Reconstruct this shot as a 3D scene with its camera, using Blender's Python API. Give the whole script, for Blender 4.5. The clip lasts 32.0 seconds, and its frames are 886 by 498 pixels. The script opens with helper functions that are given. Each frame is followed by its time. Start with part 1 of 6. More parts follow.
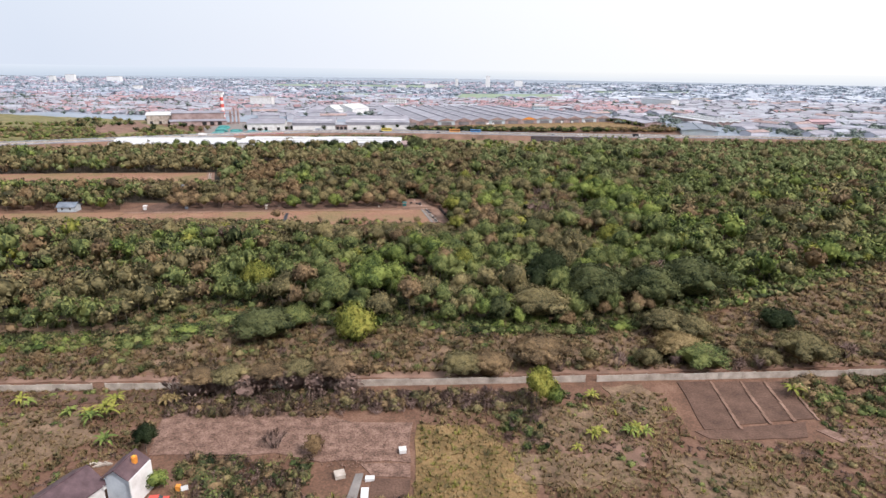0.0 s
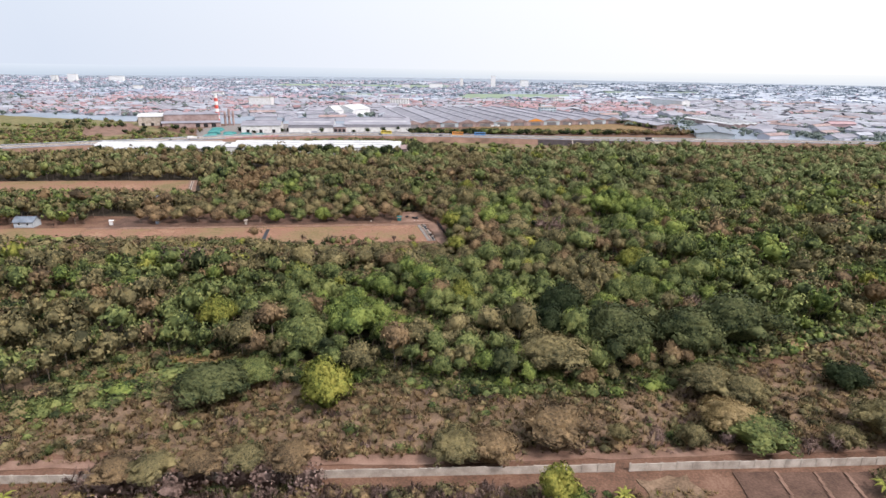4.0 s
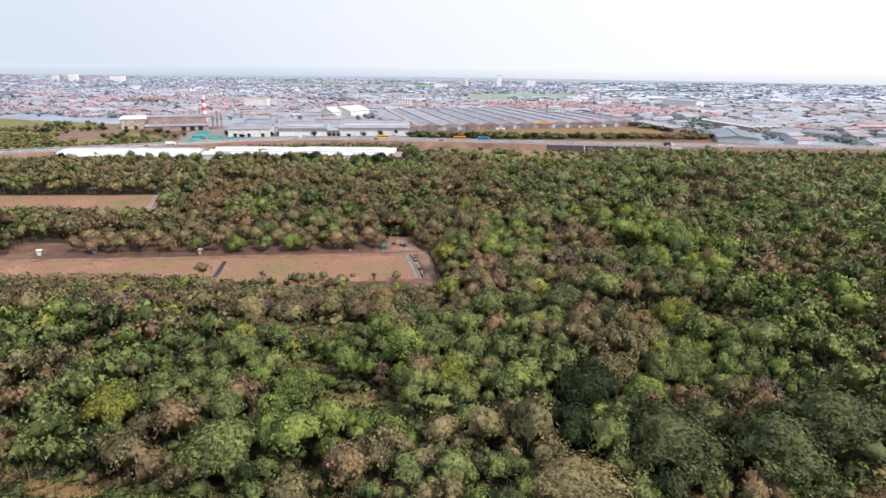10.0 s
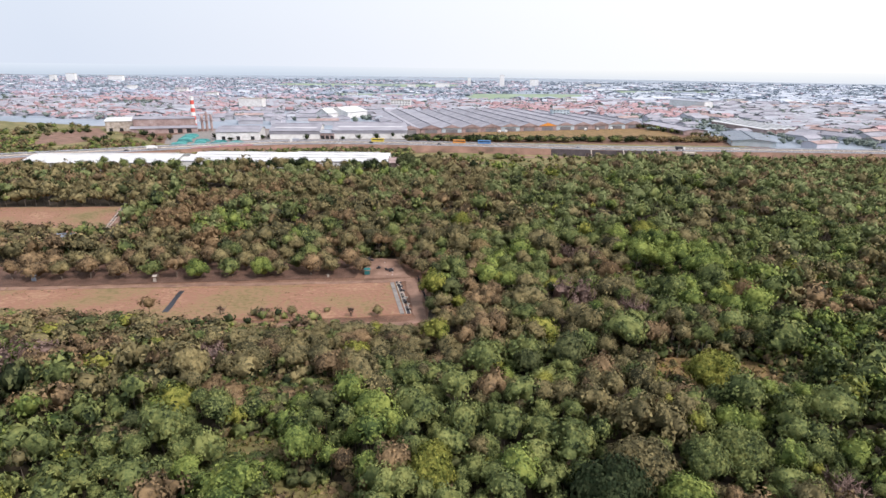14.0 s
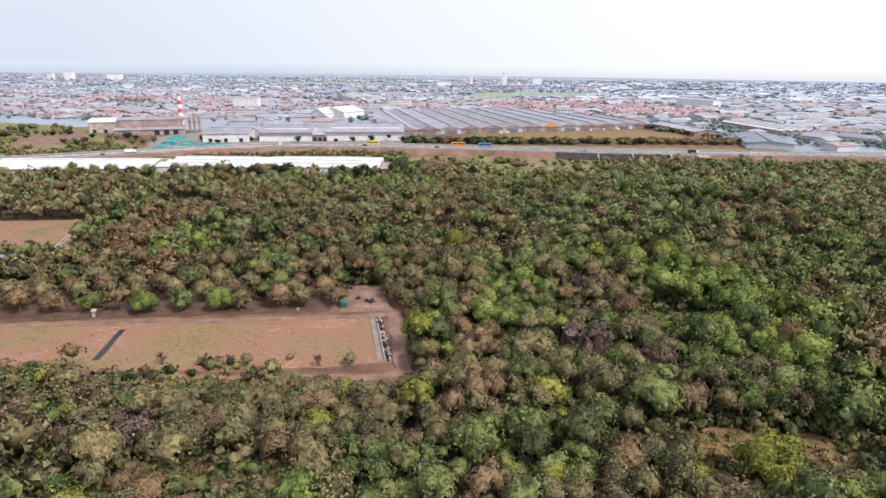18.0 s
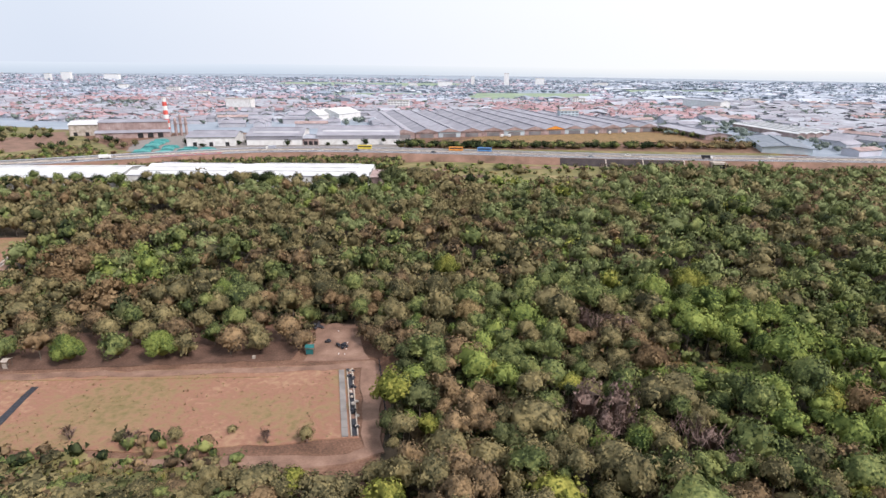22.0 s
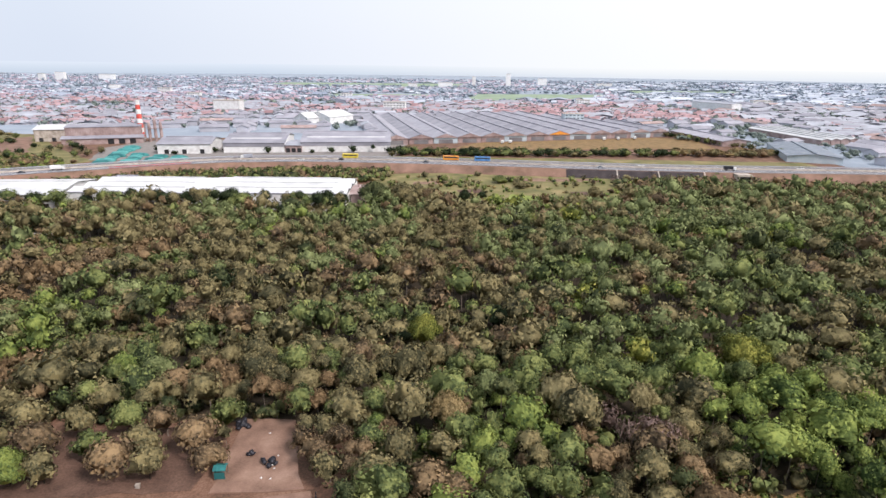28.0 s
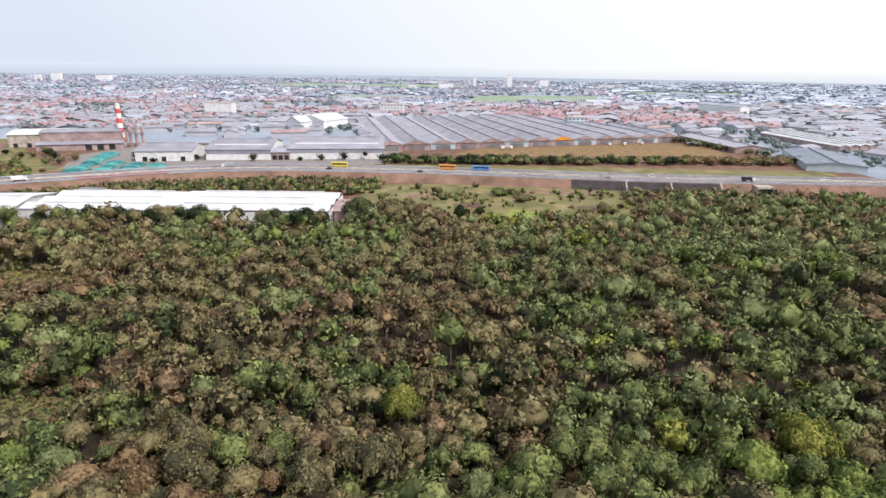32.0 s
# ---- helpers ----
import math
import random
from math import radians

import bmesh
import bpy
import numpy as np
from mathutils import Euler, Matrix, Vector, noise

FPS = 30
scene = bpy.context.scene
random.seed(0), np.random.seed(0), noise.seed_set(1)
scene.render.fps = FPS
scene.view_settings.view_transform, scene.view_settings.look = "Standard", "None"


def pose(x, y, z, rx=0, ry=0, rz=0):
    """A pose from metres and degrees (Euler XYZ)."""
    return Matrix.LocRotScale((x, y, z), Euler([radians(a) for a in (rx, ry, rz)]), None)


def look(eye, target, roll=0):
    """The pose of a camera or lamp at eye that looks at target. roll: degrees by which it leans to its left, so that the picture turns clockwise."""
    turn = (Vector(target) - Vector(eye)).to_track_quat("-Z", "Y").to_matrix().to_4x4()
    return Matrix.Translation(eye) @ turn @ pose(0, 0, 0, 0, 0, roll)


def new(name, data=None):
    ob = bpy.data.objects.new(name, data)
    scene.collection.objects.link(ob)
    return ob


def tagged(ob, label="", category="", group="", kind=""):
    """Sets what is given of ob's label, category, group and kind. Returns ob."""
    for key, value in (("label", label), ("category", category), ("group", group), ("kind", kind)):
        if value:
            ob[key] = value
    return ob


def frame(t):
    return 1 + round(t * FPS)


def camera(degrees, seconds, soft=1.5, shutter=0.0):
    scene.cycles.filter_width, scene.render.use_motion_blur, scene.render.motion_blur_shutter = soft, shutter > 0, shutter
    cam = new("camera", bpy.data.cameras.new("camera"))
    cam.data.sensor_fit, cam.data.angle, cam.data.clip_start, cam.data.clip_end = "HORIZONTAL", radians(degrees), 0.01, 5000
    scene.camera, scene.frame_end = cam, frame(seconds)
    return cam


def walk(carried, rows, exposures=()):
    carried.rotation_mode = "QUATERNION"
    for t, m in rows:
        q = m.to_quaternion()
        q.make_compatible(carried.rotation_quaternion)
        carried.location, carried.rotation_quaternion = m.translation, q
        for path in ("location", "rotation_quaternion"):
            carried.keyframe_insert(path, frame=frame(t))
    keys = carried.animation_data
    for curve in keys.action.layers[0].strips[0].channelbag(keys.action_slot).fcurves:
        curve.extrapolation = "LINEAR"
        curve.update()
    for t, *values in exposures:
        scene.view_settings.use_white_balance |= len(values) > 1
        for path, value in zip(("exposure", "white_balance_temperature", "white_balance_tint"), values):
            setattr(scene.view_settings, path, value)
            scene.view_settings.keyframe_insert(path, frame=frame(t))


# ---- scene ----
cam = camera(74.85, 32.0)
# seconds, eye x y z in metres, yaw, pitch, roll in degrees
ROWS = [
    (0.0, 0.00, 0.00, 70.90, -0.081, -17.212, -0.707),
    (0.5, 0.29, 3.98, 70.91, -0.032, -17.204, -0.729),
    (1.0, 0.76, 8.01, 70.94, 0.055, -17.205, -0.701),
    (1.5, 1.08, 11.99, 70.91, 0.127, -17.206, -0.713),
    (2.0, 1.39, 15.86, 71.01, 0.168, -17.199, -0.745),
    (2.5, 1.80, 20.01, 71.07, 0.248, -17.208, -0.716),
    (3.0, 2.18, 23.98, 71.11, 0.303, -17.242, -0.718),
    (3.5, 2.55, 27.95, 71.13, 0.368, -17.243, -0.730),
    (5.5, 4.31, 43.84, 71.11, 0.622, -17.339, -0.687),
    (6.0, 4.67, 47.62, 71.09, 0.678, -17.357, -0.689),
    (6.5, 5.03, 51.67, 71.07, 0.726, -17.383, -0.701),
    (7.0, 5.46, 55.50, 71.02, 0.797, -17.385, -0.693),
    (7.5, 5.82, 59.53, 71.05, 0.836, -17.386, -0.725),
    (8.0, 6.22, 63.56, 71.09, 0.868, -17.371, -0.726),
    (8.5, 6.62, 67.58, 71.18, 0.909, -17.357, -0.708),
    (9.0, 7.04, 71.50, 71.26, 0.948, -17.350, -0.690),
    (9.5, 7.49, 75.62, 71.31, 0.987, -17.335, -0.692),
    (10.0, 7.93, 79.48, 71.38, 1.035, -17.337, -0.674),
    (10.5, 8.35, 83.55, 71.42, 1.082, -17.331, -0.685),
    (11.0, 8.81, 87.52, 71.41, 1.121, -17.325, -0.667),
    (11.5, 9.24, 91.45, 71.41, 1.152, -17.327, -0.649),
    (12.0, 9.66, 95.39, 71.40, 1.184, -17.337, -0.651),
    (12.5, 10.14, 99.29, 71.36, 1.231, -17.331, -0.643),
    (13.0, 10.55, 103.20, 71.33, 1.254, -17.349, -0.645),
    (13.5, 10.97, 107.13, 71.33, 1.293, -17.351, -0.656),
    (14.0, 11.38, 111.06, 71.31, 1.316, -17.370, -0.658),
    (14.5, 11.80, 115.01, 71.30, 1.347, -17.388, -0.660),
    (16.5, 13.46, 130.60, 71.39, 1.478, -17.480, -0.607),
    (17.0, 13.86, 134.36, 71.38, 1.509, -17.507, -0.609),
    (17.5, 14.31, 138.40, 71.36, 1.547, -17.518, -0.611),
    (18.0, 14.77, 142.23, 71.33, 1.577, -17.528, -0.613),
    (18.5, 15.24, 146.17, 71.22, 1.615, -17.540, -0.604),
    (19.0, 15.69, 150.02, 71.12, 1.654, -17.533, -0.576),
    (19.5, 16.11, 153.92, 71.10, 1.676, -17.553, -0.598),
    (20.0, 16.54, 157.88, 71.08, 1.706, -17.548, -0.590),
    (20.5, 16.95, 161.78, 71.07, 1.728, -17.534, -0.592),
    (21.0, 17.36, 165.70, 71.06, 1.751, -17.528, -0.594),
    (21.5, 17.75, 169.59, 71.09, 1.772, -17.515, -0.605),
    (22.0, 18.16, 173.53, 71.11, 1.795, -17.526, -0.617),
    (22.5, 18.60, 177.48, 71.11, 1.809, -17.529, -0.619),
    (23.0, 19.04, 181.44, 71.13, 1.830, -17.548, -0.621),
    (23.5, 19.43, 185.25, 71.11, 1.845, -17.551, -0.623),
    (24.0, 19.87, 189.10, 71.12, 1.867, -17.562, -0.594),
    (24.5, 20.26, 193.16, 71.10, 1.873, -17.575, -0.606),
    (25.0, 20.71, 197.11, 71.16, 1.894, -17.586, -0.608),
    (25.5, 21.14, 201.04, 71.15, 1.916, -17.581, -0.620),
    (27.5, 22.57, 216.68, 71.44, 1.977, -17.512, -0.647),
    (28.0, 22.87, 220.62, 71.55, 1.998, -17.524, -0.669),
    (28.5, 23.24, 224.67, 71.66, 2.027, -17.519, -0.681),
    (29.0, 23.56, 228.64, 71.78, 2.040, -17.514, -0.693),
    (29.5, 23.89, 232.59, 71.95, 2.053, -17.485, -0.714),
    (30.0, 24.25, 236.54, 72.07, 2.066, -17.481, -0.706),
    (30.5, 24.59, 240.47, 72.22, 2.087, -17.476, -0.718),
    (31.0, 24.90, 244.27, 72.36, 2.099, -17.472, -0.740),
    (31.5, 25.34, 248.33, 72.45, 2.128, -17.476, -0.712),
    (32.0, 25.68, 252.14, 72.79, 2.141, -17.480, -0.713),
]
walk(cam, [(t, pose(x, y, z, 90 + pitch, roll, yaw)) for t, x, y, z, yaw, pitch, roll in ROWS])

# ---- world, sun, exposure ----
SUN_AZ, SUN_EL = radians(128), radians(48)      # azimuth from +y towards +x
world = bpy.data.worlds.new("hazy_sky")
scene.world = world
world.use_nodes = True
wn, wl = world.node_tree.nodes, world.node_tree.links
wn.clear()
w_out = wn.new("ShaderNodeOutputWorld")
w_bg = wn.new("ShaderNodeBackground")
w_sky = wn.new("ShaderNodeTexSky")
w_sky.sky_type = "NISHITA"
w_sky.sun_disc = False
w_sky.sun_elevation, w_sky.sun_rotation = SUN_EL, SUN_AZ
w_sky.air_density, w_sky.dust_density, w_sky.ozone_density = 1.6, 6.0, 1.5
w_scale = wn.new("ShaderNodeMixRGB")
w_scale.blend_type = "MULTIPLY"
w_scale.inputs["Fac"].default_value = 1.0
w_scale.inputs["Color2"].default_value = (0.075, 0.075, 0.075, 1)
w_mix = wn.new("ShaderNodeMixRGB")              # a bright layer of haze over the blue
w_mix.inputs["Fac"].default_value = 0.86
w_geo = wn.new("ShaderNodeTexCoord")
w_dot = wn.new("ShaderNodeVectorMath")
w_dot.operation = "DOT_PRODUCT"
w_dot.inputs[1].default_value = (0.80, 0.52, 0.30)   # the haze glows on the sun's side
w_ramp = wn.new("ShaderNodeValToRGB")
w_ramp.color_ramp.elements[0].position, w_ramp.color_ramp.elements[0].color = 0.0, (0.73, 0.80, 0.935, 1)
w_ramp.color_ramp.elements[1].position, w_ramp.color_ramp.elements[1].color = 0.9, (1.05, 1.055, 1.10, 1)
wl.new(w_geo.outputs["Generated"], w_dot.inputs[0])
wl.new(w_dot.outputs["Value"], w_ramp.inputs["Fac"])
wl.new(w_sky.outputs["Color"], w_scale.inputs["Color1"])
wl.new(w_scale.outputs["Color"], w_mix.inputs["Color1"])
wl.new(w_ramp.outputs["Color"], w_mix.inputs["Color2"])
wl.new(w_mix.outputs["Color"], w_bg.inputs["Color"])
w_bg.inputs["Strength"].default_value = 1.15
wl.new(w_bg.outputs["Background"], w_out.inputs["Surface"])

sun = new("sun", bpy.data.lights.new("sun", "SUN"))
sun.data.energy, sun.data.angle, sun.data.color = 3.95, radians(9), (1.0, 0.92, 0.92)
sun_dir = Vector((math.sin(SUN_AZ) * math.cos(SUN_EL), math.cos(SUN_AZ) * math.cos(SUN_EL), math.sin(SUN_EL)))
sun.matrix_world = look(sun_dir * 300, (0, 0, 0))
scene.view_settings.exposure = 0.0


# ---- materials ----
def surface(name, colours, size=3.0, fine=0.3, rough=0.85, metal=0.0, bump=0.3, piece=0.0, island=0.0, spec=0.3, thin=0.0, grain=0.45):
    """Colours mixed by noise at two real-world sizes; piece, island: how far each object or loose piece differs; thin: light let through."""
    m = bpy.data.materials.new(name)
    m.use_nodes = True
    n, l = m.node_tree.nodes, m.node_tree.links
    b = n["Principled BSDF"]
    geo = n.new("ShaderNodeNewGeometry")

    def noise_at(metres, detail):
        t = n.new("ShaderNodeTexNoise")
        t.inputs["Scale"].default_value = 1.0 / metres
        t.inputs["Detail"].default_value = detail
        l.new(geo.outputs["Position"], t.inputs["Vector"])
        return t.outputs["Fac"]

    big, small = noise_at(size, 3.0), noise_at(fine, 2.0)
    mix = n.new("ShaderNodeMath")
    mix.operation = "MULTIPLY_ADD"
    mix.inputs[1].default_value = grain
    l.new(small, mix.inputs[0])
    scaled = n.new("ShaderNodeMath")
    scaled.operation = "MULTIPLY_ADD"
    scaled.inputs[1].default_value, scaled.inputs[2].default_value = 1.5, -0.48 - (grain - 0.45) * 0.5
    l.new(big, scaled.inputs[0])
    l.new(scaled.outputs[0], mix.inputs[2])
    value = mix.outputs[0]
    for amount, source in ((island, geo.outputs["Random Per Island"]), (piece, None)):
        if amount:
            if source is None:
                info = n.new("ShaderNodeObjectInfo")
                source = info.outputs["Random"]
            more = n.new("ShaderNodeMath")
            more.operation = "MULTIPLY_ADD"
            more.inputs[1].default_value = amount
            shift = n.new("ShaderNodeMath")
            shift.operation = "SUBTRACT"
            shift.inputs[1].default_value = 0.5
            l.new(source, shift.inputs[0])
            l.new(shift.outputs[0], more.inputs[0])
            l.new(value, more.inputs[2])
            value = more.outputs[0]
    ramp = n.new("ShaderNodeValToRGB")
    els = ramp.color_ramp.elements
    while len(els) < len(colours):
        els.new(0.5)
    for i, c in enumerate(colours):
        els[i].position = 0.12 + 0.76 * i / max(1, len(colours) - 1)
        els[i].color = (*c, 1)
    l.new(value, ramp.inputs["Fac"])
    l.new(ramp.outputs["Color"], b.inputs["Base Color"])
    b.inputs["Roughness"].default_value, b.inputs["Metallic"].default_value = rough, metal
    b.inputs["Specular IOR Level"].default_value = spec
    if bump:
        bp = n.new("ShaderNodeBump")
        bp.inputs["Strength"].default_value = bump
        bp.inputs["Distance"].default_value = fine * 0.3
        l.new(small, bp.inputs["Height"])
        l.new(bp.outputs["Normal"], b.inputs["Normal"])
    if thin:
        tr = n.new("ShaderNodeBsdfTranslucent")
        mx = n.new("ShaderNodeMixShader")
        mx.inputs["Fac"].default_value = thin
        l.new(ramp.outputs["Color"], tr.inputs["Color"])
        l.new(b.outputs["BSDF"], mx.inputs[1])
        l.new(tr.outputs["BSDF"], mx.inputs[2])
        l.new(mx.outputs["Shader"], n["Material Output"].inputs["Surface"])
    return m


def leaves(name, a, b, c):
    return surface(name, (a, b, c), size=6.0, fine=0.5, rough=0.7, bump=0.5, island=0.6, spec=0.06, thin=0.08, grain=0.9)


LEAF = {
    "green": leaves("leaf_green", (0.033, 0.046, 0.021), (0.125, 0.154, 0.056), (0.242, 0.259, 0.089)),
    "vivid": leaves("leaf_vivid_green", (0.038, 0.061, 0.021), (0.148, 0.193, 0.053), (0.272, 0.313, 0.082)),
    "olive": leaves("leaf_olive", (0.045, 0.045, 0.025), (0.156, 0.136, 0.069), (0.275, 0.226, 0.107)),
    "dark": leaves("leaf_dark_green", (0.010, 0.016, 0.008), (0.024, 0.036, 0.016), (0.056, 0.070, 0.032)),
    "lime": leaves("leaf_yellow_green", (0.054, 0.068, 0.016), (0.187, 0.200, 0.045), (0.332, 0.314, 0.075)),
    "deep": leaves("leaf_deep_green", (0.016, 0.025, 0.013), (0.066, 0.079, 0.035), (0.133, 0.143, 0.060)),
    "brown": leaves("leaf_dry_brown", (0.053, 0.041, 0.027), (0.173, 0.122, 0.071), (0.292, 0.202, 0.108)),
    "rust": leaves("leaf_rust", (0.088, 0.059, 0.033), (0.194, 0.129, 0.068), (0.290, 0.202, 0.110)),
    "straw": leaves("leaf_straw", (0.120, 0.088, 0.038), (0.262, 0.192, 0.088), (0.395, 0.300, 0.158)),
    "bare": leaves("twigs_grey_brown", (0.108, 0.074, 0.062), (0.208, 0.144, 0.121), (0.307, 0.218, 0.187)),
    # Haze is mixed into this green for the trees among the town.
    "dusty": leaves("leaf_hazed_far", (0.110, 0.138, 0.116), (0.172, 0.208, 0.182), (0.240, 0.280, 0.250)),
    # Next two leaf colours are paled and greyed to stand for haze.
    "hazed_green": leaves("leaf_hazed_green", (0.080, 0.097, 0.040), (0.168, 0.194, 0.081), (0.259, 0.289, 0.125)),
    "tan": leaves("leaf_hazed_olive", (0.097, 0.082, 0.041), (0.190, 0.160, 0.078), (0.282, 0.237, 0.118)),
}
BARK = surface("bark", ((0.07, 0.055, 0.045), (0.16, 0.13, 0.105), (0.24, 0.20, 0.16)), size=0.8, fine=0.08, bump=0.6)
SOIL = surface("dry_ground", ((0.081, 0.046, 0.030), (0.156, 0.084, 0.054), (0.230, 0.135, 0.092)), size=7, fine=0.45, bump=0.4, grain=1.0)
# Litter coloured near-black so the gaps between crowns look deeply shaded.
SHADED_LITTER = surface("shaded_leaf_litter", ((0.016, 0.012, 0.008), (0.036, 0.027, 0.016), (0.066, 0.048, 0.029)), size=5, fine=0.4, bump=0.6)
FIELD = surface("dry_grass_field", ((0.160, 0.128, 0.052), (0.245, 0.160, 0.085), (0.262, 0.132, 0.088), (0.330, 0.205, 0.125)), size=22, fine=1.6, bump=0.8, grain=0.9)
YELLOW = surface("yellow_stubble", ((0.113, 0.080, 0.033), (0.209, 0.132, 0.056), (0.290, 0.188, 0.086)), size=6, fine=0.6, bump=0.9, grain=1.3)
DIRT = surface("bare_dirt", ((0.128, 0.077, 0.054), (0.223, 0.134, 0.096), (0.308, 0.200, 0.148)), size=5, fine=0.35, bump=0.4)
TILLED = surface("tilled_soil", ((0.070, 0.040, 0.028), (0.112, 0.064, 0.045), (0.157, 0.093, 0.066)), size=4, fine=0.45, bump=1.0, grain=1.1)
GRAVELLY = surface("stony_plot", ((0.099, 0.059, 0.043), (0.190, 0.115, 0.085), (0.289, 0.186, 0.145)), size=2.0, fine=0.45, bump=1.0, grain=1.4)
CONCRETE = surface("weathered_concrete", ((0.258, 0.220, 0.183), (0.412, 0.359, 0.305), (0.566, 0.505, 0.442)), size=2.5, fine=0.25, bump=0.3)
ASPHALT = surface("worn_asphalt", ((0.120, 0.114, 0.119), (0.180, 0.172, 0.175), (0.240, 0.228, 0.231)), size=9, fine=0.5, bump=0.2)
GRASS = surface("meadow_grass", ((0.084, 0.088, 0.031), (0.167, 0.150, 0.057), (0.288, 0.223, 0.109)), size=14, fine=1.0, bump=0.4)
WHITE_ROOF = surface("white_metal_roof", ((0.470, 0.478, 0.478), (0.577, 0.577, 0.577), (0.653, 0.653, 0.645)), size=9, fine=0.5, rough=0.5, bump=0.05)
WHITE_WALL = surface("white_plaster", ((0.560, 0.550, 0.530), (0.700, 0.695, 0.680), (0.780, 0.778, 0.770)), size=3, fine=0.4, piece=0.3)
# Roof and tile tones are paled towards lilac to suggest haze.
GREY_ROOF = surface("grey_sheet_roof", ((0.215, 0.212, 0.238), (0.290, 0.284, 0.318), (0.360, 0.352, 0.392)), size=12, fine=1.2, rough=0.65, bump=0.1, piece=0.35, island=0.2)
PALE_ROOF = surface("pale_sheet_roof", ((0.270, 0.282, 0.318), (0.350, 0.363, 0.405), (0.440, 0.456, 0.500)), size=14, fine=1.2, rough=0.6, bump=0.1, piece=0.35, island=0.3)
RED_TILE = surface("red_clay_tiles", ((0.270, 0.165, 0.168), (0.365, 0.232, 0.238), (0.470, 0.330, 0.340)), size=14, fine=0.8, bump=0.3, piece=0.4, island=0.7)
# Far land, house and tree colours carry painted haze: pale, blue, low contrast.
TOWN_LAND = surface("hazed_town_land", ((0.205, 0.240, 0.280), (0.265, 0.308, 0.358), (0.335, 0.375, 0.425)), size=80, fine=8, bump=0.1)
HAZED_WALL = surface("hazed_plaster", ((0.285, 0.318, 0.380), (0.380, 0.418, 0.484), (0.513, 0.546, 0.608)), size=40, fine=3, bump=0, island=0.8)
HAZED_RED = surface("hazed_clay_tiles", ((0.265, 0.215, 0.255), (0.345, 0.262, 0.300), (0.420, 0.330, 0.365)), size=40, fine=3, bump=0, island=0.7)
HAZED_GREY = surface("hazed_grey_roof", ((0.230, 0.265, 0.330), (0.290, 0.325, 0.395), (0.360, 0.400, 0.465)), size=40, fine=3, bump=0, island=0.6)
HAZED_PALE = surface("hazed_pale_roof", ((0.360, 0.396, 0.450), (0.450, 0.486, 0.540), (0.540, 0.572, 0.621)), size=40, fine=3, bump=0, island=0.6)
HAZED_WOOD = surface("hazed_blue_green_leaf", ((0.195, 0.240, 0.277), (0.242, 0.290, 0.334), (0.295, 0.345, 0.389)), size=40, fine=3, bump=0, island=0.6)
PINK_GRASS = surface("withered_pink_grass", ((0.105, 0.070, 0.043), (0.178, 0.118, 0.074), (0.262, 0.176, 0.115)), size=4, fine=0.5, bump=0.6, grain=1.1)
PADDY = surface("pale_green_paddy", ((0.180, 0.240, 0.160), (0.230, 0.300, 0.200), (0.290, 0.350, 0.250)), size=50, fine=5, bump=0)
SLATE = surface("slate_blue_roof", ((0.10, 0.12, 0.15), (0.16, 0.19, 0.23), (0.24, 0.27, 0.31)), size=4, fine=0.5, rough=0.5, bump=0.1)
DARK_STONE = surface("dark_stone_slope", ((0.028, 0.022, 0.023), (0.045, 0.036, 0.037), (0.070, 0.055, 0.056)), size=5, fine=0.5, bump=0.5)
EARTH_BANK = surface("earth_bank", ((0.124, 0.079, 0.054), (0.205, 0.122, 0.087), (0.285, 0.171, 0.126)), size=10, fine=0.8, bump=0.5)
TEAL = surface("teal_tarpaulin", ((0.02, 0.12, 0.12), (0.04, 0.21, 0.20), (0.10, 0.32, 0.30)), size=4, fine=0.5, rough=0.6, bump=0.2, piece=0.8)
RED_PAINT = surface("red_paint", ((0.48, 0.06, 0.05), (0.60, 0.09, 0.07), (0.68, 0.15, 0.12)), size=3, fine=0.4, rough=0.6, bump=0.05)
BLUE_PAINT = surface("blue_sheet", ((0.05, 0.15, 0.36), (0.09, 0.24, 0.50), (0.18, 0.36, 0.62)), size=1.5, fine=0.2, rough=0.5, bump=0.1)
PAVED = surface("pale_paving", ((0.163, 0.150, 0.137), (0.221, 0.201, 0.187), (0.269, 0.248, 0.228)), size=3, fine=0.4, bump=0.1)
# Cream plaster lightened and blued, with the haze put into its colour.
CREAM_WALL = surface("hazed_cream_plaster", ((0.328, 0.322, 0.348), (0.425, 0.423, 0.459), (0.540, 0.539, 0.598)), size=25, fine=1.0, island=0.8, piece=0.6)
BLUE_HALL = surface("pale_blue_sheet", ((0.321, 0.392, 0.428), (0.428, 0.499, 0.535), (0.535, 0.588, 0.615)), size=8, fine=0.8, rough=0.5, bump=0.05)
BROWN_WALL = surface("brown_cladding", ((0.213, 0.150, 0.137), (0.338, 0.250, 0.234), (0.450, 0.362, 0.338)), size=6, fine=0.8, bump=0.1)
# Near-black colour painted for the shade inside openings.
DARK = surface("dark_opening", ((0.015, 0.015, 0.016), (0.025, 0.025, 0.027), (0.04, 0.04, 0.042)), size=2, fine=0.3, bump=0)
BLACK = surface("black_plastic", ((0.012, 0.012, 0.015), (0.022, 0.022, 0.028), (0.05, 0.05, 0.06)), size=0.6, fine=0.1, rough=0.4, bump=0.2)
ORANGE = surface("orange_paint", ((0.55, 0.20, 0.03), (0.70, 0.28, 0.05), (0.80, 0.36, 0.08)), size=2, fine=0.2, rough=0.5, bump=0.05)
YELLOW_PAINT = surface("yellow_paint", ((0.55, 0.42, 0.04), (0.68, 0.52, 0.06), (0.75, 0.60, 0.12)), size=2, fine=0.2, rough=0.5, bump=0.05)
